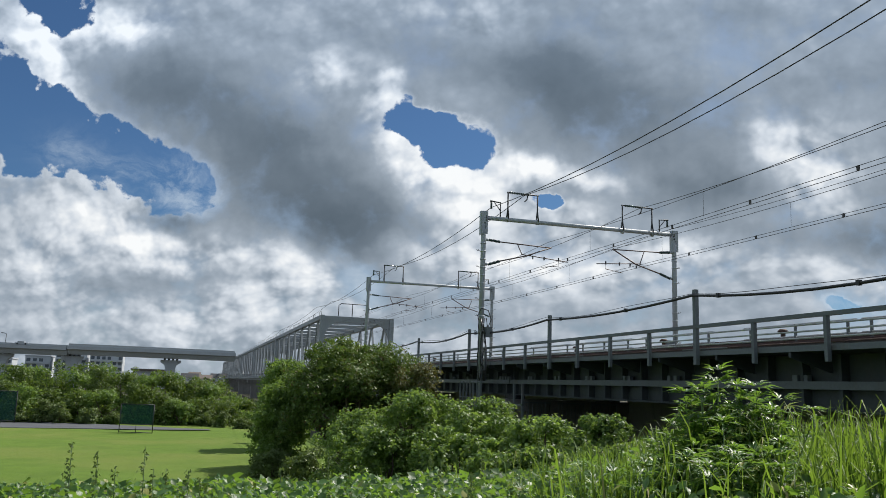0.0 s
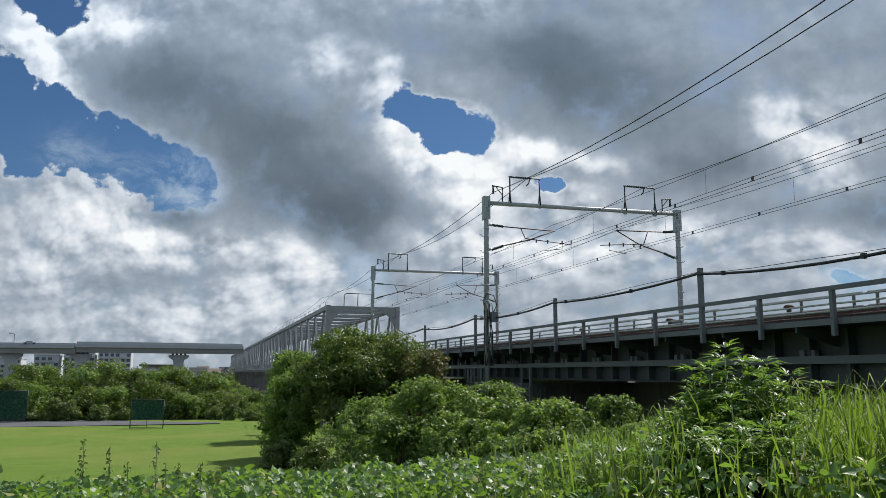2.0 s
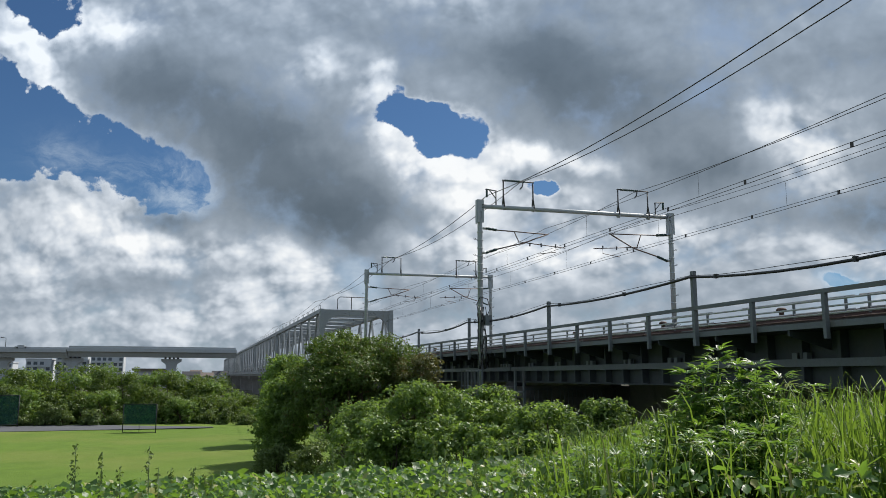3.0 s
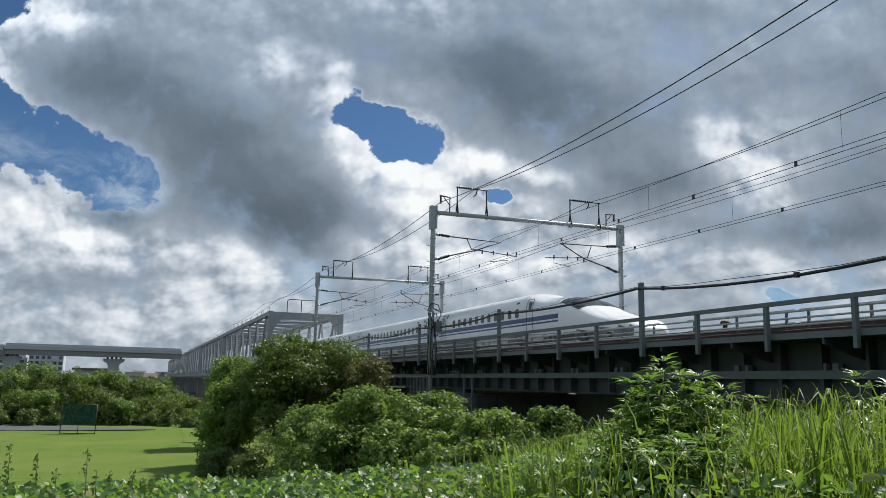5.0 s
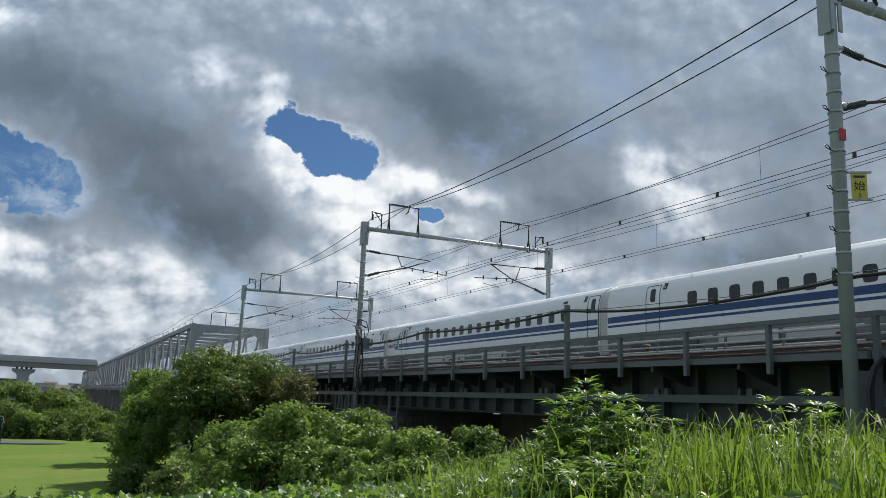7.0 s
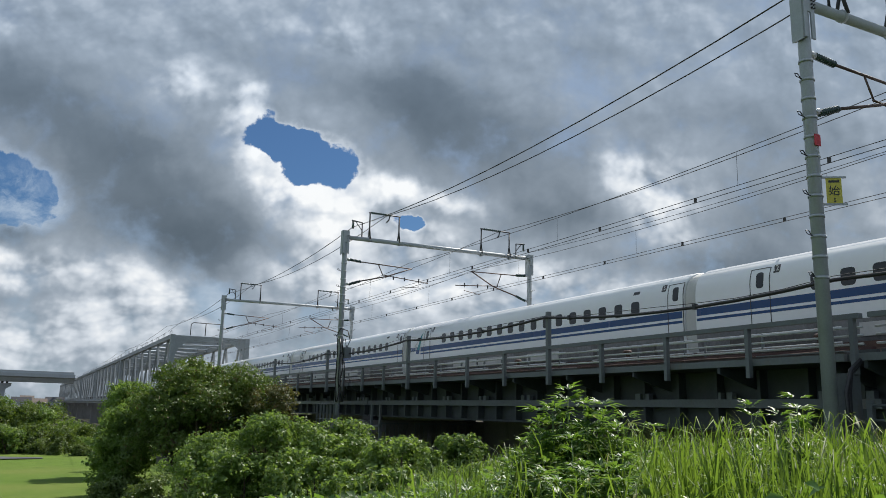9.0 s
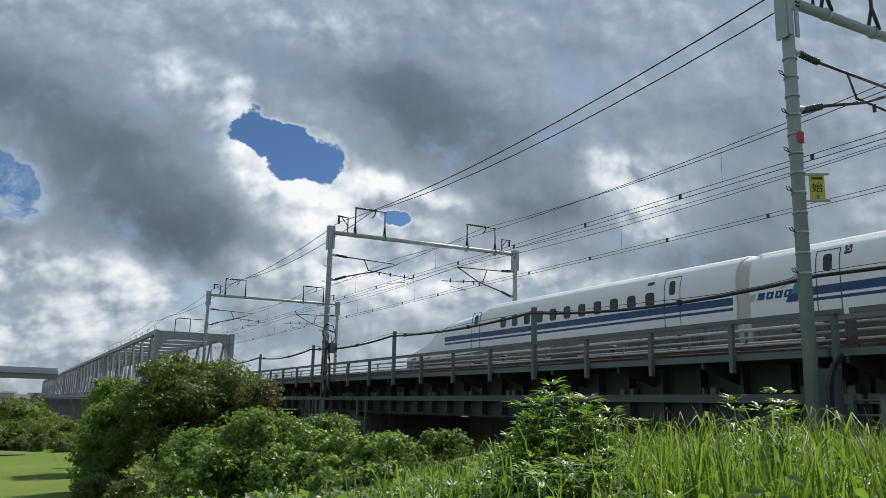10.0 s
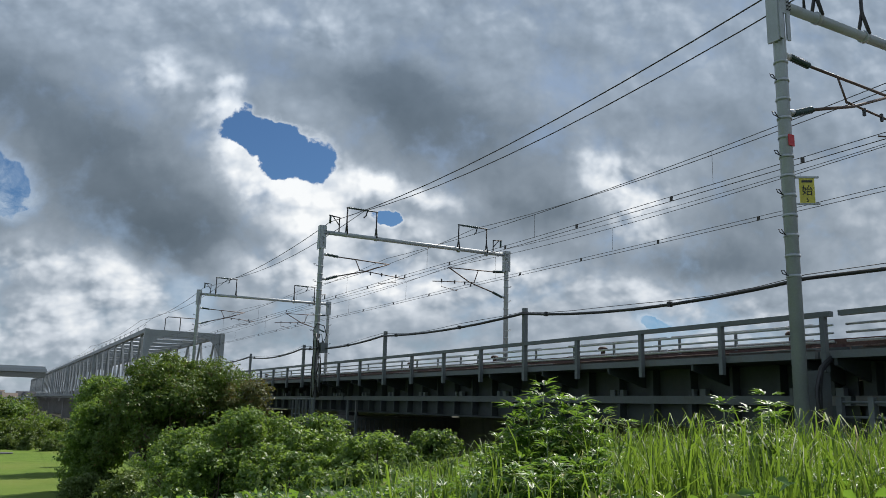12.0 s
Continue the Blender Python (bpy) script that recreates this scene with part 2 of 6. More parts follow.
PALE = material("pale_concrete", (0.44, 0.465, 0.49), 0.8, 0.0, 0.1, 0.1, 2.0, 0.1, (0.3, 0.29, 0.27), 0.4)
BALLAST = material("brown_ballast", (0.16, 0.12, 0.10), 0.95, 0.0, 0.5, 2.0, 20.0, 0.8)
WIRE = material("black_cable", (0.03, 0.03, 0.032), 0.45, 0.2, 0.2, 2.0, 20.0)
COPPER = material("dull_wire", (0.07, 0.065, 0.06), 0.4, 0.7, 0.2, 2.0, 20.0)
INSULATOR = material("dark_green_porcelain", (0.02, 0.05, 0.045), 0.2, 0.0, 0.2, 4.0, 30.0, 0.02)
ARM = material("red_oxide_arm", (0.115, 0.078, 0.07), 0.6, 0.1, 0.25, 3.0, 30.0)
WHITE = material("white_train_paint", (0.88, 0.895, 0.91), 0.22, 0.0, 0.02, 0.3, 4.0, 0.01, (0.66, 0.67, 0.67), 0.12)
BLUE = material("blue_train_stripe", (0.010, 0.058, 0.185), 0.25, 0.0, 0.05, 0.4, 6.0, 0.01)
GLASS = material("dark_train_window", (0.025, 0.028, 0.03), 0.08, 0.0, 0.1, 1.0, 10.0, 0.0)
PIPE = material("bright_galvanised_pipe", (0.50, 0.52, 0.53), 0.35, 0.5, 0.15, 1.0, 20.0, 0.05, (0.25, 0.18, 0.12), 0.4)
SEAM = material("dark_seam", (0.06, 0.06, 0.065), 0.6, 0.0, 0.2, 3.0, 20.0)
GREYPART = material("grey_train_plastic", (0.50, 0.495, 0.48), 0.5, 0.0, 0.1, 1.0, 10.0, 0.02)
UNDER = material("grimy_underframe", (0.10, 0.095, 0.09), 0.75, 0.1, 0.4, 1.0, 10.0, 0.3)
TEAL = material("teal_mark", (0.02, 0.28, 0.32), 0.3, 0.0, 0.1, 1.0, 8.0, 0.01)
YELLOW = material("yellow_sign_plate", (0.62, 0.55, 0.09), 0.5, 0.0, 0.1, 4.0, 30.0, 0.02, (0.4, 0.34, 0.1), 0.4)
RED = material("red_plate", (0.55, 0.03, 0.04), 0.5, 0.0, 0.1, 6.0, 40.0, 0.02)
BARK = material("grey_brown_bark", (0.10, 0.075, 0.05), 0.9, 0.0, 0.35, 4.0, 40.0, 0.6)
STEM = material("green_stem", (0.10, 0.17, 0.05), 0.6, 0.0, 0.25, 4.0, 40.0)
FLAT = material("far_flat_wall", (0.50, 0.53, 0.56), 0.8, 0.0, 0.06, 0.1, 1.0)
PANE = material("far_window", (0.10, 0.12, 0.14), 0.2, 0.0, 0.1, 0.5, 4.0)
ROOF = material("far_brown_roof", (0.14, 0.115, 0.10), 0.8, 0.0, 0.15, 0.5, 4.0)

LEAF_TREE = leaf_material("tree_leaf", (0.052, 0.100, 0.024), (0.155, 0.225, 0.058), (0.22, 0.33, 0.045), 0.30, 0.40, (0.16, 0.09, 0.04), 0.3)
LEAF_VINE = leaf_material("vine_leaf", (0.042, 0.088, 0.022), (0.19, 0.285, 0.085), (0.36, 0.54, 0.08), 0.36, 0.42, None, 0.3)
LEAF_HEDGE = leaf_material("thicket_leaf", (0.034, 0.068, 0.016), (0.145, 0.205, 0.055), (0.24, 0.36, 0.04), 0.34, 0.5)
LEAF_WEED = leaf_material("weed_leaf", (0.024, 0.068, 0.017), (0.112, 0.22, 0.055), (0.29, 0.50, 0.055), 0.38, 0.42, (0.30, 0.30, 0.08))
BLADE = leaf_material("reed_blade", (0.016, 0.042, 0.010), (0.125, 0.205, 0.042), (0.31, 0.49, 0.05), 0.38, 0.55, (0.36, 0.30, 0.14), 0.22)


def ground_material():
    m = bpy.data.materials.new("mown_grass_ground")
    m.use_nodes = True
    k = Nodes(m.node_tree)
    at = k.node("ShaderNodeTexCoord").outputs["Object"]
    big, mid, small = k.noise(at, 0.07, 5.0, 0.6).outputs["Fac"], k.noise(at, 0.6, 6.0, 0.65).outputs["Fac"], k.noise(at, 14.0, 5.0, 0.7).outputs["Fac"]
    base = k.mix(k.smooth(mid, 0.3, 0.7), (0.105, 0.175, 0.022), (0.145, 0.23, 0.03))
    base = k.mix(k.smooth(big, 0.42, 0.66), base, (0.19, 0.225, 0.05))
    base = k.mix(k.math("MULTIPLY", k.smooth(k.noise(at, 0.22, 6.0, 0.7, 0.6).outputs["Fac"], 0.56, 0.70), 0.6), base, (0.085, 0.14, 0.02))
    base = k.mix(k.math("MULTIPLY", k.smooth(small, 0.3, 0.7), 0.6), base, (0.07, 0.125, 0.016))
    # bare brown-grey earth and rough ground beyond the mown field and under the railway
    sx = k.node("ShaderNodeSeparateXYZ", [k.vec("ADD", at, k.vec("MULTIPLY", k.noise(at, 0.3, 3.0).outputs["Color"], (3, 3, 0)))])
    rough_land = k.math("MAXIMUM", k.smooth(sx.outputs[0], 11.0, 14.0), k.smooth(sx.outputs[1], 91.0, 95.0))
    earth = k.mix(k.smooth(mid, 0.35, 0.65), (0.050, 0.052, 0.034), (0.085, 0.080, 0.055))
    base = k.mix(rough_land, base, earth)
    base = k.mix(k.math("MULTIPLY", k.smooth(sx.outputs[1], 26.0, 20.0), 0.75), base, k.mix(k.smooth(mid, 0.35, 0.65), (0.045, 0.075, 0.02), (0.10, 0.12, 0.04)))
    b = k.node("ShaderNodeBump", {"Strength": 0.7, "Distance": 0.08, "Height": small})
    p = k.node("ShaderNodeBsdfPrincipled", {"Base Color": base, "Roughness": 0.9, "Normal": b.outputs[0], "Specular IOR Level": 0.2})
    k.node("ShaderNodeOutputMaterial", [p.outputs[0]])
    return m


def net_material():
    m = bpy.data.materials.new("see_through_green_net")
    m.use_nodes = True
    k = Nodes(m.node_tree)
    at = k.node("ShaderNodeTexCoord").outputs["Object"]
    weave = k.smooth(k.noise(at, 3.0, 4.0, 0.6).outputs["Fac"], 0.3, 0.7, 0.45, 0.65)
    p = k.node("ShaderNodeBsdfPrincipled", {"Base Color": (0.010, 0.075, 0.05, 1), "Roughness": 0.8})
    t = k.node("ShaderNodeBsdfTransparent")
    x = k.node("ShaderNodeMixShader", [weave, t.outputs[0], p.outputs[0]])
    k.node("ShaderNodeOutputMaterial", [x.outputs[0]])
    return m


NET = net_material()
GRASS = ground_material()
GRAVEL = material("grey_gravel_path", (0.085, 0.09, 0.102), 0.95, 0.0, 0.25, 0.5, 12.0, 0.4)


# ---- mesh helpers ----
def box(bm, a, b, slot=0):
    """An upright box between two corners."""
    (x0, y0, z0), (x1, y1, z1) = a, b
    vs = [bm.verts.new(p) for p in ((x0, y0, z0), (x1, y0, z0), (x1, y1, z0), (x0, y1, z0), (x0, y0, z1), (x1, y0, z1), (x1, y1, z1), (x0, y1, z1))]
    for f in ((3, 2, 1, 0), (4, 5, 6, 7), (0, 1, 5, 4), (1, 2, 6, 5), (2, 3, 7, 6), (3, 0, 4, 7)):
        bm.faces.new([vs[i] for i in f]).material_index = slot


def beam(bm, p, q, w, h, up=(0, 0, 1)):
    """A bar of rectangular section from p to q; w across, h along up."""
    p, q = Vector(p), Vector(q)
    d = (q - p).normalized()
    side = d.cross(Vector(up))
    side = side.normalized() if side.length > 1e-4 else Vector((1, 0, 0))
    top = side.cross(d).normalized()
    ring = [(side * (sx * w / 2) + top * (sz * h / 2)) for sx, sz in ((-1, -1), (1, -1), (1, 1), (-1, 1))]
    a, b = [bm.verts.new(p + o) for o in ring], [bm.verts.new(q + o) for o in ring]
    for i in range(4):
        bm.faces.new((a[i], a[(i + 1) % 4], b[(i + 1) % 4], b[i]))
    bm.faces.new(a[::-1]), bm.faces.new(b)


def tube(bm, pts, r, n=8):
    """A round bar through points; r is one radius or one for each point."""
    pts = [Vector(p) for p in pts]
    rs = r if isinstance(r, (list, tuple)) else [r] * len(pts)
    rings = []
    for i, p in enumerate(pts):
        d = (pts[min(i + 1, len(pts) - 1)] - pts[max(i - 1, 0)]).normalized()
        s = d.cross(Vector((0, 0, 1)))
        s = s.normalized() if s.length > 1e-3 else Vector((1, 0, 0))
        t = s.cross(d)
        rings.append([bm.verts.new(p + (s * math.cos(2 * math.pi * j / n) + t * math.sin(2 * math.pi * j / n)) * rs[i]) for j in range(n)])
    for a, b in zip(rings, rings[1:]):
        for j in range(n):
            bm.faces.new((a[j], a[(j + 1) % n], b[(j + 1) % n], b[j])).smooth = True
    bm.faces.new(rings[0][::-1]), bm.faces.new(rings[-1])


def mesh_of(name, bm, mats):
    bmesh.ops.recalc_face_normals(bm, faces=bm.faces)
    me = bpy.data.meshes.new(name)
    bm.to_mesh(me)
    bm.free()
    for m in mats if isinstance(mats, (list, tuple)) else [mats]:
        me.materials.append(m)
    return me


def part(name, bm, mats, parent=None, label="", at=None):
    """Links a bmesh (or a mesh that is shared) as one object under its thing."""
    ob = new(name, bm if isinstance(bm, bpy.types.Mesh) else mesh_of(name, bm, mats))
    if parent:
        ob.parent = parent
    if at is not None:
        ob.matrix_basis = at
    return tagged(ob, label)


def thing(name, label, category, group="", at=None, kind=""):
    ob = new(name)
    ob.empty_display_size = 0.2
    if at is not None:
        ob.matrix_basis = at
    return tagged(ob, label, category, group, kind)


def shape(build, *args, **kw):
    bm = bmesh.new()
    build(bm, *args, **kw)
    return bm


def scatter(name, verts, faces, pos, rot, size, mat):
    """One mesh of many copies of a small template; rot is n x 3 x 3, size n or n x 3."""
    verts, faces = np.array(verts, float), np.array(faces, int)
    n, nv, k = len(pos), len(verts), faces.shape[1]
    size = np.asarray(size, float).reshape(n, -1)
    if size.shape[1] == 1:
        size = np.repeat(size, 3, 1)
    v = np.einsum("nij,nvj->nvi", rot, verts[None] * size[:, None, :]) + pos[:, None, :]
    f = (faces[None] + (np.arange(n) * nv)[:, None, None]).reshape(-1, k)
    me = bpy.data.meshes.new(name)
    me.vertices.add(n * nv)
    me.vertices.foreach_set("co", v.reshape(-1).astype(np.float32))
    me.loops.add(f.size)
    me.loops.foreach_set("vertex_index", f.reshape(-1).astype(np.int32))
    me.polygons.add(len(f))
    me.polygons.foreach_set("loop_start", (np.arange(len(f)) * k).astype(np.int32))
    me.update(calc_edges=True)
    me.materials.append(mat)
    return me


def turns(normal, spin):
    """Rotations whose z axis is the normal, spun about it."""
    z = normal / np.linalg.norm(normal, axis=1, keepdims=True)
    ref = np.where(np.abs(z[:, 2:3]) > 0.95, [[1.0, 0, 0]], [[0, 0, 1.0]])
    x = np.cross(ref, z)
    x /= np.linalg.norm(x, axis=1, keepdims=True)
    y = np.cross(z, x)
    c, s = np.cos(spin)[:, None], np.sin(spin)[:, None]
    return np.stack([x * c + y * s, y * c - x * s, z], 2)


LEAF_V = [(0, 0, 0), (-0.28, 0.35, 0.07), (0.28, 0.35, 0.07), (0, 0.55, -0.02), (-0.16, 0.75, 0.02), (0.16, 0.75, 0.02), (0, 1, -0.12)]
LEAF_F = [(0, 3, 1), (0, 2, 3), (1, 3, 4), (3, 2, 5), (4, 3, 6), (3, 5, 6)]
BROAD_V = [(0, 0, 0), (-0.42, 0.15, 0.10), (0.42, 0.15, 0.10), (-0.46, 0.52, 0.08), (0.46, 0.52, 0.08), (0, 0.55, -0.03), (0, 1.0, -0.12)]
BROAD_F = [(0, 5, 1), (0, 2, 5), (1, 5, 3), (2, 4, 5), (3, 5, 6), (5, 4, 6)]
WIDE_V = [(0, 0, 0), (-0.46, 0.42, 0.10), (0.46, 0.42, 0.10), (0, 1, -0.10)]
SMALL_V = [(0, 0, 0), (-0.33, 0.5, 0.09), (0.33, 0.5, 0.09), (0, 1, -0.08)]
SMALL_F = [(0, 3, 1), (0, 2, 3)]


def ground_z(x, y):
    """The levee crest with its slope down to the field, higher beside the viaduct."""
    foot = 24.0 + 0.10 * min(max(x, -20), 30)
    s = min(max((y - 6.0) / (foot - 6.0), 0), 1)
    s = s * s * (3 - 2 * s)
    return 3.4 * (1 - s) + 0.10 * noise.noise(Vector((x * 0.2, y * 0.2, 0)))


def crown(name, clumps, count, size, mat, parent, seed, kind="small", flat=0.35):
    """Leaves on and inside rounded clumps (x, y, z, rx, ry, rz)."""
    rng = np.random.default_rng(seed)
    c = np.array(clumps, float)
    share = (c[:, 3] * c[:, 4] + c[:, 4] * c[:, 5] + c[:, 3] * c[:, 5])
    pick = rng.choice(len(c), count, p=share / share.sum())
    per = 64
    td = rng.normal(size=(len(c) * per, 3))
    td /= np.linalg.norm(td, axis=1, keepdims=True)
    reach = np.repeat(rng.uniform(0.85, 1.1, len(c)), per) * rng.uniform(0.5, 1.22, len(td))
    tc = np.repeat(c[:, :3], per, 0) + td * np.repeat(c[:, 3:], per, 0) * reach[:, None]
    tuft = pick * per + rng.integers(0, per, count)
    local = rng.normal(size=(count, 3))
    pos = tc[tuft] + local * c[pick, 3:] * np.array([0.12, 0.12, 0.09])
    nrm = td[tuft] * 0.6 + local * 0.25 + rng.normal(0, 0.62, (count, 3)) + np.array([0, 0, flat + 0.2])
    s = size * rng.uniform(0.6, 1.35, count)
    v, f = {"small": (SMALL_V, SMALL_F), "leaf": (LEAF_V, LEAF_F), "broad": (WIDE_V, SMALL_F)}[kind]
    return part(name, scatter(name, v, f, pos, turns(nrm, rng.uniform(0, 6.28, count)), s, mat), mat, parent)


# ---- ground ----
def build_ground():
    xs = sorted(set([-3000, -1200, -500, -250, -120] + list(range(-80, 81, 2)) + [120, 250, 500, 1200, 3000]))
    ys = sorted(set([-3000, -1000, -300, -100] + list(range(-40, 61, 1)) + list(range(62, 140, 4)) + [180, 260, 400, 700, 1300, 3000]))
    bm = bmesh.new()
    grid = [[bm.verts.new((x, y, ground_z(x, y))) for x in xs] for y in ys]
    for a, b in zip(grid, grid[1:]):
        for i in range(len(xs) - 1):
            bm.faces.new((a[i], a[i + 1], b[i + 1], b[i])).smooth = True
    tagged(part("ground", bm, GRASS), "mown green river field and grassy levee slope", "ground", kind="structure")
    bm = bmesh.new()
    edge = [(-55 + i * 3, 79.9 + 0.5 * math.sin(i * 0.55) + 2.6 * (i / 19) ** 6, 0.03) for i in range(20)]
    near = [bm.verts.new(p) for p in edge]
    far = [bm.verts.new((x, y + 11.0 - 10.0 * (i / 19) ** 5 + 0.5 * math.sin(i), 0.03)) for i, (x, y, z) in enumerate(edge)]
    for i in range(19):
        bm.faces.new((near[i], near[i + 1], far[i + 1], far[i]))
    r = bmesh.ops.extrude_face_region(bm, geom=bm.faces[:])
    for v in r["geom"]:
        if isinstance(v, bmesh.types.BMVert):
            v.co.z += 0.03
    tagged(part("path", bm, GRAVEL), "dark grey gravel strip along the edge of the field", "path", kind="structure")


build_ground()

# ---- railway viaduct ----
RAIL_Z = 6.95
TRACKS = (18.74, 22.94)
JOINTS = [-19.0, 11.1, 40.8, 71.6, 107.0]
EDGE_X, GIRD_X = 15.4, 16.55


def stiffener(bm):
    box(bm, (0, -0.06, 4.78), (0.28, 0.06, 5.3))


def build_span(y0, y1, near):
    span = thing("viaduct_span", "grey-green steel plate girder railway viaduct span on concrete piers", "viaduct", "viaduct spans")
    a, b = y0 + 0.06, y1 - 0.06
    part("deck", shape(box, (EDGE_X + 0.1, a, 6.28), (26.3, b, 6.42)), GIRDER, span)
    bm = bmesh.new()
    box(bm, (EDGE_X, a, 6.27), (EDGE_X + 0.098, b, 6.43))
    part("edge_beam", bm, STEEL, span)
    for gx, s in ((GIRD_X, 1), (25.1, -1)):
        bm = bmesh.new()
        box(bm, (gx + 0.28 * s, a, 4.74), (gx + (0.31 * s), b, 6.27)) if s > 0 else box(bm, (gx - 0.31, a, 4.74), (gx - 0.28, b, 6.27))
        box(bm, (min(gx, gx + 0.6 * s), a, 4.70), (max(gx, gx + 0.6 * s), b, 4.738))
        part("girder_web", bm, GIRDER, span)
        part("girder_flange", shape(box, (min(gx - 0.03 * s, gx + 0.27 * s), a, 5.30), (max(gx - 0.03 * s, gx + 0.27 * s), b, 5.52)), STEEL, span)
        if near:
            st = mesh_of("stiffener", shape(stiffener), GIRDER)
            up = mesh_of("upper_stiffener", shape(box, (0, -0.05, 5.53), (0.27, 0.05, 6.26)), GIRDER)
            n = round((y1 - y0) / 1.42)
            for i in range(n):
                y = y0 + 0.5 + (y1 - y0 - 1) * i / (n - 1)
                part("stiffener", st, None, span, at=pose(gx if s > 0 else gx - 0.28, y, 0))
                if s > 0:
                    part("upper_stiffener", up, None, span, at=pose(gx, y, 0))
    # cantilever brackets that carry the walkway, and short lugs on the flange
    br = bmesh.new()
    vs = [(0, 6.27), (1.40, 6.27), (1.40, 5.75), (1.0, 5.85), (0, 6.12)]
    fa, fb = [br.verts.new((x, -0.04, z)) for x, z in vs], [br.verts.new((x, 0.04, z)) for x, z in vs]
    br.faces.new(fa), br.faces.new(fb[::-1])
    for i in range(5):
        br.faces.new((fa[i], fb[i], fb[(i + 1) % 5], fa[(i + 1) % 5]))
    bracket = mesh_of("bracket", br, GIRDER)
    lug = mesh_of("lug", shape(box, (0, -0.10, 5.522), (0.16, 0.10, 5.70)), STEEL)
    if near:
        n = round((y1 - y0) / 2.85)
        for i in range(n):
            y = y0 + 0.4 + (y1 - y0 - 0.8) * i / (n - 1)
            part("bracket", bracket, None, span, at=pose(EDGE_X + 0.03, y, 0))
            part("lug", lug, None, span, at=pose(GIRD_X + 0.02, y + 0.75, 0))
            part("lug", lug, None, span, at=pose(GIRD_X + 0.02, y + 1.15, 0))
    # ballast troughs and sleepers under the two tracks
    for x in TRACKS:
        part("ballast_bed", shape(box, (x - 1.5, a, 6.421), (x + 1.5, b, 6.70)), BALLAST, span)
    part("walkway_kerb", shape(box, (16.5, a, 6.421), (16.62, b, 6.60)), GIRDER, span)
    return span


def build_railing(y0, y1, x, tall):
    """Posts at a fixed pitch, a heavy top rail, two pipes and a tall cable post every fourth bay."""
    rail = thing("railing", "grey steel walkway railing with horizontal pipes", "railing", "viaduct railings")
    post = mesh_of("post", shape(box, (-0.06, -0.055, 5.98), (0.06, 0.055, 7.14)), STEEL)
    high = mesh_of("tall_post", shape(box, (-0.07, -0.07, 5.98), (0.07, 0.07, 8.40)), STEEL)
    for i in range(-11, 36):
        y = 10.85 + 2.78 * i
        if y0 < y < y1:
            is_tall = tall and i % 4 == 0 and i != 0
            part("tall_post" if is_tall else "post", high if is_tall else post, None, rail, at=pose(x - 0.09, y, 0))
    part("top_rail", shape(box, (x - 0.16, y0 + 0.05, 7.14), (x - 0.02, y1 - 0.05, 7.25)), STEEL, rail)
    for z in (6.62, 6.80, 6.97):
        part("pipe", shape(tube, [(x + 0.02, y0 + 0.1, z), (x + 0.02, y1 - 0.1, z)], 0.028, 6), PIPE, rail)
    return rail


def low_guard(y):
    """A short low pipe frame beside the track."""
    g = thing("guard_frame", "low grey pipe frame standing beside the track", "guard rail", "track guard frames", pose(16.95, y, 6.42))
    for dy in (-2.0, 0.0, 2.0):
        part("upright", shape(beam, (0, dy, 0), (0, dy, 0.78), 0.06, 0.06, (0, 1, 0)), STEEL, g)
    for z in (0.42, 0.78):
        part("pipe", shape(tube, [(0, -2.3, z), (0, 2.3, z)], 0.03, 6), PIPE, g)
    return g


def build_pier(y, ground):
    pier = thing("pier", "weathered dark concrete viaduct pier", "pier", "viaduct piers", pose(0, y, 0))
    part("shaft", shape(box, (17.2, -0.9, ground - 0.6), (24.8, 0.9, 3.9)), CONCRETE, pier)
    part("cap", shape(box, (15.9, -1.15, 3.9), (25.9, 1.15, 4.5)), CONCRETE, pier)
    for x in (16.85, 24.8):
        part("bearing", shape(box, (x - 0.3, -0.7, 4.5), (x + 0.3, 0.7, 4.70)), DARK, pier)
    part("pole_bracket", shape(box, (14.5, -0.45, 4.05), (15.9, 0.45, 4.45)), CONCRETE, pier)
    return pier


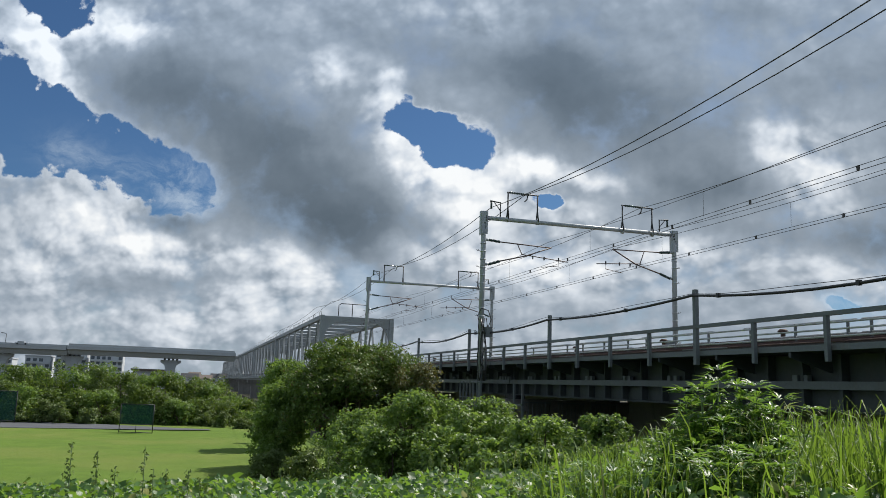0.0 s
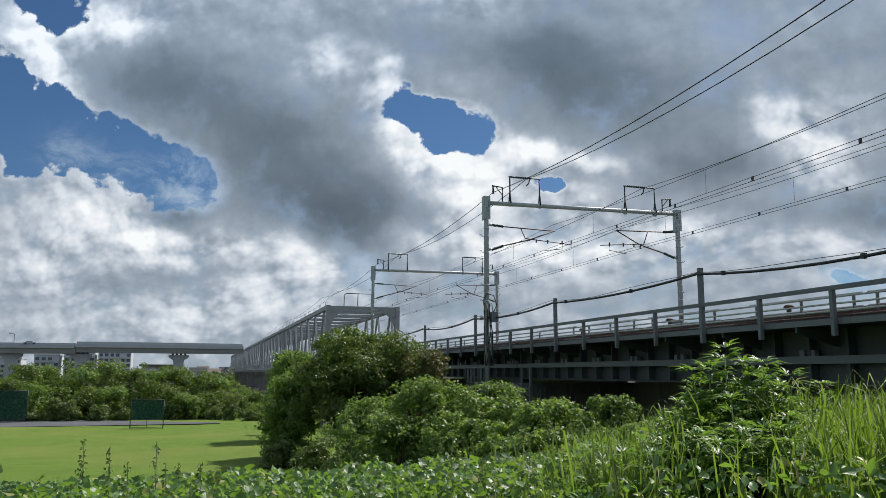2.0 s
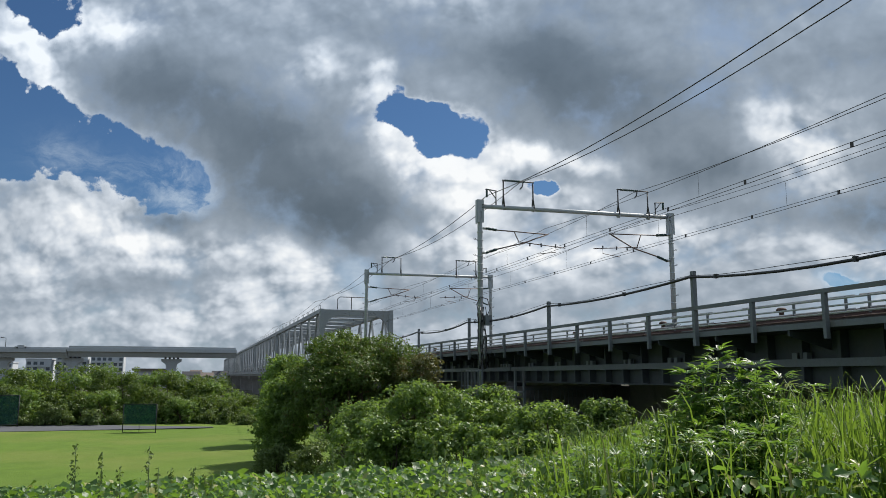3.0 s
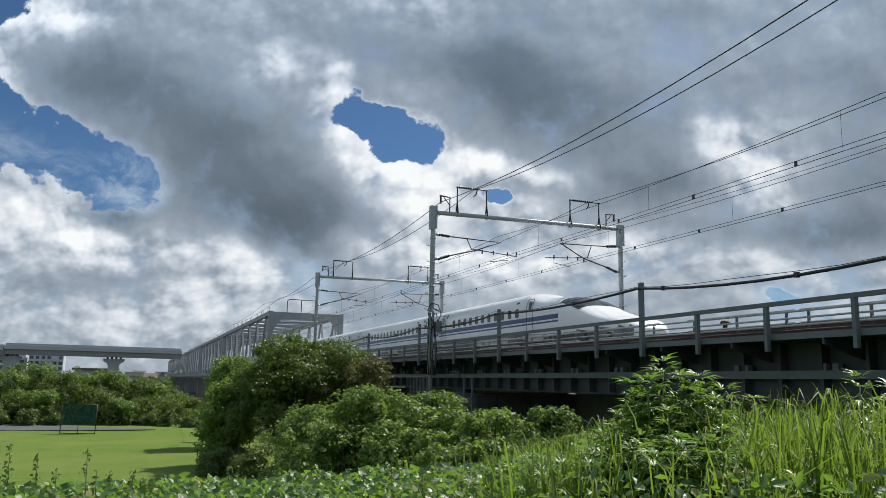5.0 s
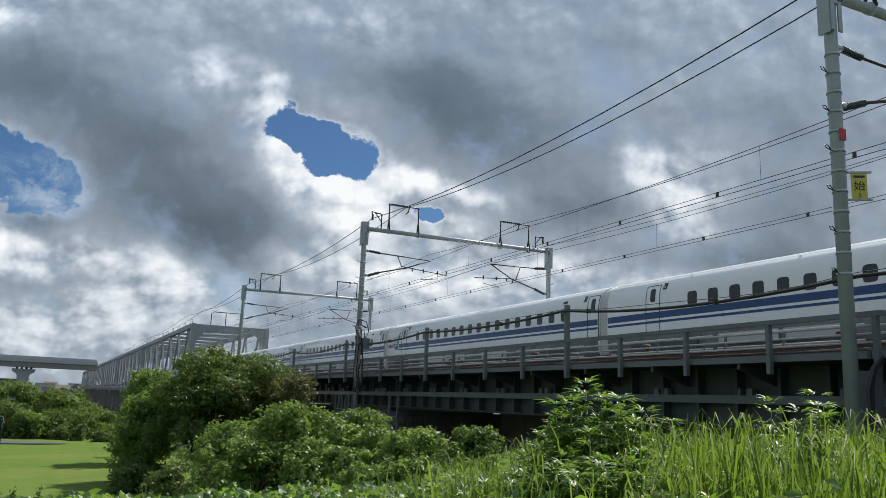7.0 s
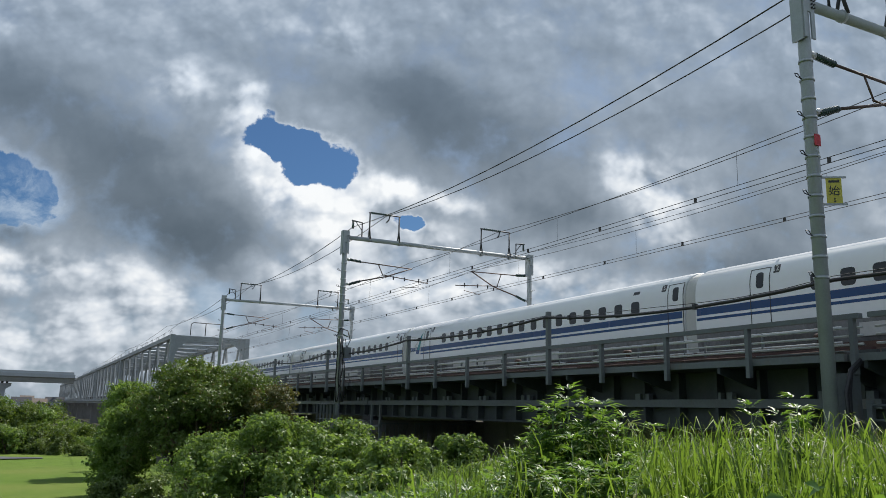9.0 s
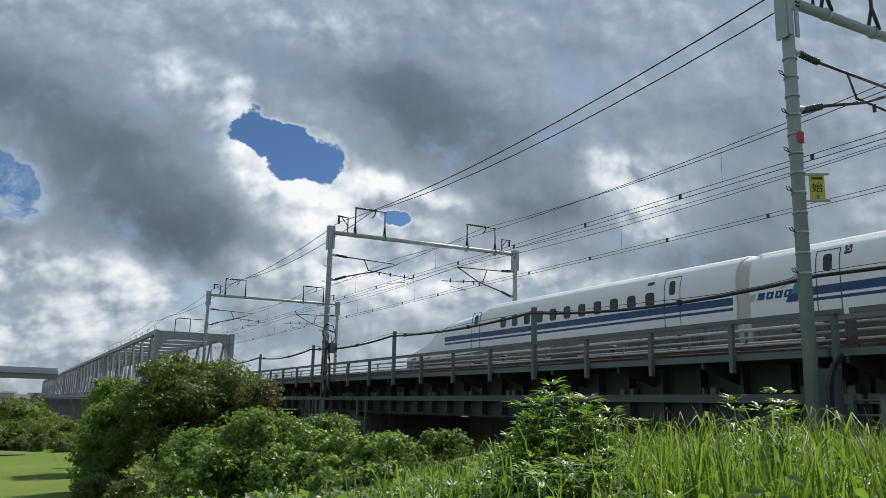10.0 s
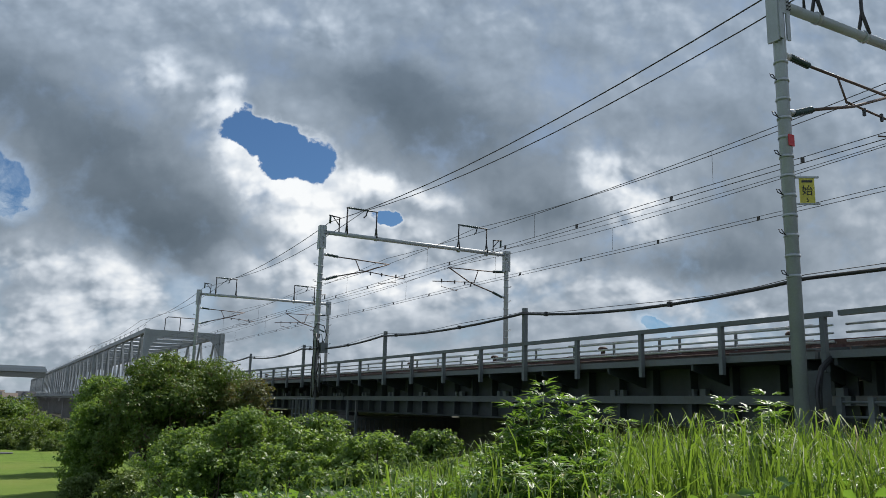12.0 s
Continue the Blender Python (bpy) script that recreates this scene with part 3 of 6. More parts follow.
def build_viaduct():
    spans = list(zip(JOINTS, JOINTS[1:]))
    for i, (a, b) in enumerate(spans):
        build_span(a, b, True)
        build_railing(a if i != 1 else 10.6, b if i else 10.5, EDGE_X, True)
        build_railing(a, b, 26.45, False)
    for a, b in ((-290.0, -19.0), (-560.0, -290.0)):
        build_span(a, b, False)
    build_span(479.0, 660.0, False), build_span(660.0, 860.0, False)
    for y in JOINTS + [-110.0, -200.0, -290.0, -380.0, -470.0, -560.0, 540.0, 600.0, 660.0, 720.0, 780.0, 860.0]:
        build_pier(y, min(ground_z(17, y), ground_z(25, y)))
    for i, y in enumerate((2.0, 7.2, 14.6, 19.4, 25.6, 31.0, 36.6, 45.0, 51.2, 57.0, 63.5, 69.0, 76.0, 83.0, 90.0, 98.0)):
        low_guard(y)
    # added walls, no known part here, that keep light out below the deck
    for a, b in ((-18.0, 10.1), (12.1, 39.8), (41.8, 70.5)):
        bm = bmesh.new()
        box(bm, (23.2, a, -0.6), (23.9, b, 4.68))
        tagged(part("retaining_wall", bm, CONCRETE), "dark weathered concrete wall added to shut out light under the viaduct", "wall", "walls under the viaduct")
    for tx in TRACKS:
        for dx in (-0.7175, 0.7175):
            bm = bmesh.new()
            box(bm, (tx + dx - 0.033, -560, 6.80), (tx + dx + 0.033, 860, 6.95))
            box(bm, (tx + dx - 0.075, -560, 6.72), (tx + dx + 0.075, 860, 6.80))
            tagged(part("track_rail", bm, RUST), "rusty steel running rail on the viaduct deck", "rail", "running rails")
    sl = bmesh.new()
    for y in range(-19 * 10, 1070, 6):
        for tx in TRACKS:
            box(sl, (tx - 1.2, y / 10, 6.60), (tx + 1.2, y / 10 + 0.24, 6.718))
    tagged(part("sleepers", sl, CONCRETE), "concrete sleepers under both tracks", "sleepers", kind="stuff")


build_viaduct()


def sagging(p, q, sag, n=10):
    p, q = Vector(p), Vector(q)
    return [p.lerp(q, i / n) - Vector((0, 0, 4 * sag * (i / n) * (1 - i / n))) for i in range(n + 1)]


def build_feeder_cable():
    posts = [(-33.6, 8.3), (-11.4, 8.25), (11.1, 8.0)] + [(10.85 + 11.12 * i, 8.22 - 0.02 * i) for i in range(1, 9)] + [(106.6, 7.9)]
    pts = []
    for i, ((a, za), (b, zb)) in enumerate(zip(posts, posts[1:])):
        s = sagging((EDGE_X - 0.22, a, za), (EDGE_X - 0.22, b, zb), 0.16 + 0.05 * (i % 3), 8)
        pts += s if not pts else s[1:]
    cable = thing("feeder_cable", "thick black feeder cable slung between the tall railing posts", "cable")
    part("core", shape(tube, pts, 0.045, 6), WIRE, cable)
    part("messenger_wire", shape(tube, [(p.x, p.y, p.z + 0.10 + 0.05 * math.sin(i)) for i, p in enumerate(pts)], 0.009, 4), WIRE, cable)
    clip = mesh_of("clip", shape(box, (-0.055, -0.05, -0.055), (0.055, 0.05, 0.08)), DARK)
    for p in pts[3::4]:
        part("clip", clip, None, cable, at=pose(*p))


build_feeder_cable()


# ---- truss bridge ----
TR_X = (16.05, 25.65)
TR_Z = (5.55, 14.05)


def build_truss_span(length):
    t = thing("truss_bridge", "silver-grey steel through truss railway bridge span", "truss bridge", "truss spans")
    z0, z1 = TR_Z
    n = 7
    step = length / n
    for x in TR_X:
        part("bottom_chord", shape(box, (x - 0.3, 0.1, z0 - 0.45), (x + 0.3, length - 0.1, z0 + 0.35)), TRUSS, t)
        part("top_chord", shape(box, (x - 0.28, 0.1, z1 - 0.55), (x + 0.28, length - 0.1, z1)), TRUSS, t)
        for y in (0.45, length - 0.45):
            part("end_post", shape(beam, (x, y, z0 + 0.3), (x, y, z1 - 0.5), 0.6, 0.7, (0, 1, 0)), TRUSS, t)
        for i in range(n):
            lo, hi = (i * step, (i + 0.5) * step), ((i + 0.5) * step, (i + 1) * step)
            a, b = max(lo[0], 0.7), min(hi[1], length - 0.7)
            m = (i + 0.5) * step
            part("diagonal", shape(beam, (x, a, z0 + 0.3), (x, m - 0.1, z1 - 0.5), 0.24, 0.34, (0, 1, 0)), TRUSS, t)
            part("diagonal", shape(beam, (x, m + 0.1, z1 - 0.5), (x, b, z0 + 0.3), 0.24, 0.34, (0, 1, 0)), TRUSS, t)
    for i in range(n + 1):
        y = min(max(i * step, 0.45), length - 0.45)
        deep = 0.75 if i in (0, n) else 0.4
        part("cross_strut", shape(box, (TR_X[0] + 0.29, y - 0.2, z1 - 0.08 - deep), (TR_X[1] - 0.29, y + 0.2, z1 - 0.08)), TRUSS, t)
        part("floor_beam", shape(box, (TR_X[0] + 0.31, y - 0.25, z0 - 0.4), (TR_X[1] - 0.31, y + 0.25, z0 + 0.6)), TRUSS, t)
        if i < n:
            ya, yb = i * step + 0.4, (i + 1) * step - 0.4
            part("wind_brace", shape(beam, (TR_X[0] + 0.3, ya, z1 - 0.3), (TR_X[1] - 0.3, yb, z1 - 0.3), 0.14, 0.14), TRUSS, t)
            part("wind_brace", shape(beam, (TR_X[1] - 0.3, ya, z1 - 0.52), (TR_X[0] + 0.3, yb, z1 - 0.47), 0.14, 0.14), TRUSS, t)
    # rounded knees of the end portals
    for y in (0.45, length - 0.45):
        for x, s in ((TR_X[0] + 0.3, 1), (TR_X[1] - 0.3, -1)):
            bm = bmesh.new()
            zt = z1 - 0.80
            arc = [(x, zt), (x + s * 2.2, zt)] + [(x + s * (2.2 - 2.2 * math.sin(q * math.pi / 16)), zt - 2.8 * (1 - math.cos(q * math.pi / 16))) for q in range(1, 9)]
            fa, fb = [bm.verts.new((u, y - 0.17, w)) for u, w in arc], [bm.verts.new((u, y + 0.17, w)) for u, w in arc]
            bm.faces.new(fa), bm.faces.new(fb[::-1])
            for i in range(len(arc)):
                j = (i + 1) % len(arc)
                bm.faces.new((fa[i], fb[i], fb[j], fa[j]))
            part("portal_knee", bm, TRUSS, t)
    for x in (TRACKS[0] - 0.7, TRACKS[0] + 0.7, TRACKS[1] - 0.7, TRACKS[1] + 0.7):
        part("stringer", shape(box, (x - 0.15, 0.2, z0 + 0.61), (x + 0.15, length - 0.2, 6.715)), GIRDER, t)
    # side walkway with a pipe rail, and the rail along the top chord
    part("side_walkway", shape(box, (TR_X[0] - 1.0, 0.2, z0 + 0.0), (TR_X[0] - 0.31, length - 0.2, z0 + 0.08)), TRUSS, t)
    for z in (z0 + 1.1, z0 + 0.6):
        part("walkway_pipe", shape(tube, [(TR_X[0] - 0.95, 0.2, z), (TR_X[0] - 0.95, length - 0.2, z)], 0.035, 5), TRUSS, t)
    up = mesh_of("walkway_post", shape(box, (-0.03, -0.03, 0.08), (0.03, 0.03, 1.12)), TRUSS)
    loop = bmesh.new()
    tube(loop, [(0, 0, 0), (0, 0, 0.55), (0, 1.6, 0.55), (0, 1.6, 0)], 0.035, 5)
    handle = mesh_of("top_handrail", loop, TRUSS)
    for i in range(int(length // 3)):
        part("walkway_post", up, None, t, at=pose(TR_X[0] - 0.95, 1 + i * 3, z0))
        if i % 2 == 0:
            part("top_handrail", handle, None, t, at=pose(TR_X[0] - 0.1, 1 + i * 3, z1))
    return t


def build_truss():
    count, length = 6, 62.0
    one = build_truss_span(length)
    one.matrix_basis = pose(0, 107.0, 0)
    for i in range(1, count):
        copy_thing(one, pose(0, 107.0 + i * length, 0))
    for i in range(count + 1):
        y = 107.0 + i * length
        p = thing("bridge_pier", "tall weathered concrete river pier", "pier", "bridge piers", pose(0, y + (0.6 if i == 0 else 0), 0))
        part("shaft", shape(box, (15.6, 1.2 if i == 0 else -1.4, -0.6), (26.0, 3.6 if i == 0 else 1.4, 4.2)), CONCRETE, p)
        part("cap", shape(box, (14.6, 0.9 if i == 0 else -1.8, 4.2), (27.0, 4.0 if i == 0 else 1.8, 5.095)), CONCRETE, p)


build_truss()


# ---- catenary gantries and wires ----
GX = (14.78, 27.0)
BEAM_Z = 14.42
GANTRY_Y = [-19.0, 11.1, 40.8, 71.6, 103.5]


def insulator(bm, p, q, r):
    """A ribbed rod."""
    p, q = Vector(p), Vector(q)
    n = 9
    pts, rs = [], []
    for i in range(n):
        for f, k in ((0.1, 0.55), (0.35, 1.0), (0.65, 1.0), (0.9, 0.55)):
            pts.append(p.lerp(q, (i + f) / n)), rs.append(r * k)
    tube(bm, pts, rs, 8)


def cantilever(g, px, s, z_top, z_low):
    """Bracket arms at one pole: s = 1 points to +x."""
    X = lambda d: px + s * d
    for a, b, name in (((0.18, z_top + 0.02), (1.0, z_top - 0.04), "insulator"), ((0.18, z_low), (1.0, z_low + 0.25), "insulator")):
        bm = bmesh.new()
        insulator(bm, (X(a[0] + 0.12), 0, a[1]), (X(b[0]), 0, b[1]), 0.085)
        ins = part(name, bm, INSULATOR, g, "dark green ribbed insulator")
        part("end_cap", shape(tube, [(X(a[0] - 0.02), 0, a[1]), (X(a[0] + 0.14), 0, a[1] + (b[1] - a[1]) * 0.17)], 0.075, 8), PIPE, ins, "pale metal insulator cap")
    part("tie_arm", shape(tube, [(X(1.0), 0, z_top - 0.04), (X(4.15), 0, z_top - 0.12)], 0.035, 6), ARM, g)
    part("strut_arm", shape(tube, [(X(1.0), 0, z_low + 0.25), (X(2.6), 0, z_low + 0.68), (X(4.15), 0, z_top - 0.10)], 0.04, 6), ARM, g)
    part("drop_arm", shape(tube, [(X(2.05), 0, z_top - 0.07), (X(2.35), 0, z_low + 0.70)], 0.028, 6), ARM, g)
    part("steady_arm", shape(tube, [(X(2.3), 0, z_low + 0.74), (X(5.2), 0, z_low + 0.52)], 0.028, 6), ARM, g)
    part("registration", shape(tube, [(X(4.6), 0, z_low + 0.56), (X(4.62), 0, z_low + 0.26), (X(3.5), 0, z_low + 0.10)], 0.02, 6), ARM, g)
    for d in (3.0, 3.7, 4.6):
        part("clamp", shape(box, (X(d) - 0.03, -0.03, z_low + 0.52), (X(d) + 0.03, 0.03, z_low + 0.72)), DARK, g)


def build_gantry():
    g = thing("catenary_gantry", "galvanised steel catenary portal gantry with feeder frames and bracket arms", "gantry", "catenary gantries")
    for x, s in ((GX[0], 1), (GX[1], -1)):
        foot = 4.45 if s > 0 else 6.43
        pole = part("pole", shape(tube, [(x, 0, foot), (x, 0, 13.3), (x, 0, BEAM_Z + 0.3)], [0.15, 0.14, 0.135], 14), POLE, g)
        band = mesh_of("band", shape(tube, [(0, 0, -0.03), (0, 0, 0.03)], 0.16, 14), POLE)
        hook = bmesh.new()
        tube(hook, [(-0.17, 0, 0), (-0.36, 0.0, 0.03), (-0.40, 0.0, 0.09), (-0.30, 0.0, 0.10), (-0.22, 0, 0.02)], 0.012, 5)
        step = mesh_of("step_bolt", hook, DARK)
        for i in range(12):
            z = 8.0 + i * 0.45
            part("band", band, None, pole, at=pose(x, 0, z))
            if i % 2 == 0:
                part("step_bolt", step, None, pole, at=pose(x, 0, z, 0, 0, 0 if s > 0 else 180))
        for dy in (-0.16, 0.16):
            bm = bmesh.new()
            u = [(-0.18, -0.95), (-0.06, -0.95), (-0.06, -0.30), (0.06, -0.30), (0.06, -0.95), (0.18, -0.95), (0.18, 0.35), (-0.18, 0.35)]
            fa, fb = [[bm.verts.new((x + px, dy + t, BEAM_Z + pz)) for px, pz in u] for t in (-0.02, 0.02)]
            bm.faces.new(fa), bm.faces.new(fb[::-1])
            for i in range(8):
                bm.faces.new((fa[i], fb[i], fb[(i + 1) % 8], fa[(i + 1) % 8]))
            part("head_plate", bm, POLE, g)
        part("side_plate", shape(box, (x - 0.21, -0.15, BEAM_Z - 1.0), (x - 0.182, 0.15, BEAM_Z + 0.35)), POLE, g)
        bolt = mesh_of("bolt", shape(tube, [(0, -0.225, 0), (0, -0.185, 0)], 0.02, 6), DARK)
        for i in range(8):
            part("bolt", bolt, None, g, at=pose(x + s * (0.08 + 0.08 * (i % 2)), 0, BEAM_Z - 0.20 + (i // 2) * 0.09))
    part("cross_beam", shape(tube, [(GX[0] + 0.16, 0, BEAM_Z), (GX[1] - 0.16, 0, BEAM_Z + 0.12)], 0.12, 14), POLE, g)
    for x0, x1 in ((16.2, 18.02), (23.5, 25.5)):
        f = bmesh.new()
        for x in (x0, x1):
            tube(f, [(x, -0.16, BEAM_Z + 0.05), (x, 0, BEAM_Z + 0.7), (x, 0, BEAM_Z + 1.6)], 0.045, 6)
            tube(f, [(x, 0.16, BEAM_Z + 0.05), (x, 0, BEAM_Z + 0.7)], 0.045, 6)
        tube(f, [(x0 - 0.06, 0, BEAM_Z + 1.6), (x1 + 0.06, 0, BEAM_Z + 1.6)], 0.04, 6)
        fr = part("feeder_frame", f, DARK, g)
        bm = bmesh.new()
        insulator(bm, ((x0 + x1) / 2 - 0.85, 0, BEAM_Z + 1.6), ((x0 + x1) / 2 + 0.4, 0, BEAM_Z + 1.6), 0.07)
        part("insulator", bm, INSULATOR, fr)
        part("drop_clamp", shape(tube, [((x0 + x1) / 2 + 0.3, 0, BEAM_Z + 1.55), ((x0 + x1) / 2 + 0.25, 0, BEAM_Z + 1.3), ((x0 + x1) / 2 + 0.1, 0, BEAM_Z + 1.15)], 0.035, 6), DARK, fr)
        for x in (x0, x1):
            part("saddle", shape(tube, [(x - 0.06, 0, BEAM_Z + 0.03), (x + 0.06, 0, BEAM_Z + 0.03)], 0.155, 12), POLE, g)
    for x, s in ((15.75, -1), (26.0, 1)):
        bm = bmesh.new()
        tube(bm, [(x, 0, BEAM_Z), (x, 0, BEAM_Z + 0.95), (x + s * 0.62, 0, BEAM_Z + 1.0)], 0.045, 6)
        tube(bm, [(x, 0, BEAM_Z + 0.5), (x + s * 0.4, 0, BEAM_Z + 0.97)], 0.025, 6)
        h = part("wire_hook", bm, DARK, g)
        part("insulator", shape(tube, [(x + s * 0.55, 0, BEAM_Z + 0.95), (x + s * 0.55, 0, BEAM_Z + 0.55)], 0.06, 8), INSULATOR, h)
    cantilever(g, GX[0], 1, 13.16, 11.78)
    cantilever(g, GX[1], -1, 13.42, 11.85)
    return g


def build_catenary():
    g = build_gantry()
    g.matrix_basis = pose(0, GANTRY_Y[1], 0)
    for y in (GANTRY_Y[2], GANTRY_Y[3], GANTRY_Y[0]):
        copy_thing(g, pose(0, y, 0))
    # the frames on the first truss portal
    f = thing("portal_wire_support", "dark feeder wire frame standing on the truss portal", "wire frame", at=pose(0, 107.5, 14.05))
    for x0, x1 in ((18.2, 22.0),):
        part("hoop", shape(tube, [(x0, 0, 0), (x0, 0, 1.45), (x0 + 0.3, 0, 1.7), (x1, 0, 1.7)], 0.06, 6), DARK, f)
        part("upright", shape(tube, [((x0 + x1) / 2, 0, 0), ((x0 + x1) / 2, 0, 1.68)], 0.06, 6), DARK, f)
        part("upright", shape(tube, [(x1, 0, 0), (x1, 0, 1.68)], 0.06, 6), DARK, f)
    # wires: x, z at the supports, sag, radius, label
    runs = [(15.2, 15.05, 0.62, 0.020, "thin feeder wire on the gantry hooks"), (17.2, 15.95, 0.69, 0.020, "feeder wire under the gantry frames"),
            (24.6, 15.92, 0.43, 0.016, "feeder wire under the gantry frames"), (26.55, 14.80, 0.30, 0.012, "thin feeder wire on the gantry hooks")]
    for tx, aux, contact in ((TRACKS[0], 12.10, 11.93), (TRACKS[1], 12.02, 11.87)):
        runs += [(tx, 13.37, 0.35, 0.012, "messenger wire above the track"), (tx, aux, 0.04, 0.011, "auxiliary wire above the track"), (tx, contact, 0.02, 0.012, "contact wire above the track")]
    ends = [-19.0, 11.1, 40.8, 71.6, 107.6, 169.0, 231.0]
    for x, z, sag, r, label in runs:
        pts = []
        for a, b in zip(ends, ends[1:]):
            s = sagging((x, a, z), (x, b, z), sag, 10)
            pts += s if not pts else s[1:]
        w = thing("overhead_wire", label, "wire", "overhead wires")
        part("strand", shape(tube, pts, r, 5), COPPER, w)
        if z == 13.37:
            for a, b in zip(ends[:4], ends[1:5]):
                for i in (1.9, 5.1, 8.3):
                    zt = z - 4 * sag * (i / 10) * (1 - i / 10)
                    y = a + (b - a) * i / 10
                    part("dropper", shape(tube, [(x, y, zt), (x, y, 12.02)], 0.007, 4), COPPER, w)
        if label.startswith("auxiliary"):
            for a, b in zip(ends[:4], ends[1:5]):
                for i in range(1, 7):
                    y = a + (b - a) * (i - 0.5) / 6
                    part("clip", shape(box, (x - 0.02, y - 0.05, z - 0.17), (x + 0.02, y + 0.05, z - 0.02)), COPPER, w)


build_catenary()


def build_pole_fittings():
    """Plates, boxes and pipes on the two near poles."""
    x, y = GX[0], GANTRY_Y[1]
    s = thing("pole_sign", "small yellow plate with dark writing strapped to the pole", "sign", at=pose(x + 0.18, y, 10.0))
    out = Vector((0.55, -0.83, 0)).normalized()
    rz = -35
    face = pose(0.0, 0, 0, 0, 0, rz)
    bm = shape(box, (0.12, -0.012, -0.33), (0.44, 0.012, 0.24))
    bm.transform(face)
    plate = part("plate", bm, YELLOW, s)
    for z in (0.26, -0.35):
        bm = shape(box, (-0.10, -0.02, z - 0.02), (0.54, 0.02, z + 0.02))
        bm.transform(face)
        part("bracket", bm, POLE, s)
    for text, z, size in (("始", -0.13, 0.24), ("5", -0.30, 0.13)):
        c = bpy.data.curves.new("writing", "FONT")
        c.body, c.size, c.extrude, c.align_x = text, size, 0.003, "CENTER"
        c.materials.append(DARK)
        o = new("writing", c)
        o.parent = plate
        o.matrix_basis = face @ pose(0.28, -0.017, z, 90, 0, 0)
    bm = shape(box, (0.17, -0.016, 0.14), (0.40, -0.0125, 0.19))
    bm.transform(face)
    part("writing_bar", bm, DARK, plate)
    r = thing("pole_marker", "small red plate strapped to the pole", "marker", at=pose(x, y, 11.05))
    bm = shape(box, (-0.10, -0.17, -0.13), (0.08, -0.145, 0.13))
    part("plate", bm, RED, r)
    j = thing("junction_box", "grey cable box with bent conduits on the pole foot", "junction box", at=pose(x + 0.45, y - 0.1, 5.5))
    part("case", shape(box, (-0.15, -0.15, -0.5), (0.2, 0.15, 0.5)), STEEL, j)
    for k in range(2):
        part("conduit", shape(tube, [(-0.25 - 0.08 * k, -0.2, -1.2), (-0.25 - 0.08 * k, -0.2, 0.1), (-0.15, -0.2, 0.5 + 0.06 * k), (0.15, -0.2, 0.72 + 0.06 * k), (1.2, 0.0, 0.62)], 0.05, 7), DARK, j)
    f = thing("platform_fence", "grey steel access platform with upright rails beside the pole", "fence", at=pose(x, y - 3.4, 0))
    for dy in (0.0, 1.3, 2.2, 2.9):
        part("post", shape(box, (0.5, dy - 0.06, 3.6), (0.62, dy + 0.06, 5.45)), STEEL, f)
    for z in (4.5, 5.05, 5.35):
        part("rail", shape(tube, [(0.55, -0.1, z), (0.55, 3.0, z)], 0.03, 6), STEEL, f)
    for dx in (1.2, 1.55):
        part("ladder_side", shape(box, (dx, 0.9, 4.2), (dx + 0.06, 0.96, 6.4)), STEEL, f)
    # second pole: a transformer box, cables and the cage round the foot
    y = GANTRY_Y[2]
    b = thing("cable_box", "grey switch box and looped black cables on the gantry pole", "switch box", at=pose(x, y, 0))
    part("case", shape(box, (0.14, -0.45, 7.75), (0.50, -0.12, 8.30)), STEEL, b)
    part("bracket", shape(box, (0.0, -0.22, 7.95), (0.14, -0.12, 8.05)), DARK, b)
    for k in range(4):
        rng = random.Random(k)
        pts = [(-0.22 + 0.14 * k + rng.uniform(-0.06, 0.06), -0.25 - 0.03 * k, 5.4 + 0.42 * i) for i in range(9)]
        part("cable", shape(tube, pts, 0.035, 6), WIRE, b)
    part("coil", shape(tube, [(0.3, -0.3, 8.3), (0.45, -0.35, 8.7), (0.3, -0.3, 9.2), (-0.1, -0.25, 9.3), (-0.28, -0.22, 8.9), (-0.2, -0.22, 8.3)], 0.03, 6), WIRE, b)
    m = thing("monitor", "small grey camera housing on the far gantry pole", "camera housing", at=pose(GX[1] - 0.17, y, 7.7))
    part("housing", shape(box, (-0.55, -0.3, 0.1), (-0.15, 0.3, 0.45)), STEEL, m)
    part("arm", shape(beam, (0.02, 0, 0), (-0.5, 0, 0.08), 0.08, 0.08), DARK, m)
    for yy in (GANTRY_Y[2], GANTRY_Y[3]):
        c = thing("pole_cage", "grey steel bar cage and ladder at the gantry foot", "fence", "pole cages", pose(x, yy, 0))
        for i in range(7):
            yo = -1.6 + 0.55 * i
            part("bar", shape(box, (-0.55, yo - 0.035, 3.6), (-0.48, yo + 0.035, 5.35)), STEEL, c)
        for z in (3.75, 4.5, 5.3):
            part("rail", shape(tube, [(-0.52, -1.7, z), (-0.52, 1.8, z)], 0.03, 6), STEEL, c)
        part("platform", shape(box, (-0.6, -1.8, 3.5), (1.1, 1.8, 3.6)), STEEL, c)
        for yo in (-2.2, -3.3):
            part("hanger", shape(box, (1.1, yo, 3.2), (1.2, yo + 0.12, 5.3)), STEEL, c)
        part("hanger_rail", shape(box, (1.1, -3.3, 4.2), (1.18, -1.8, 4.28)), STEEL, c)


build_pole_fittings()


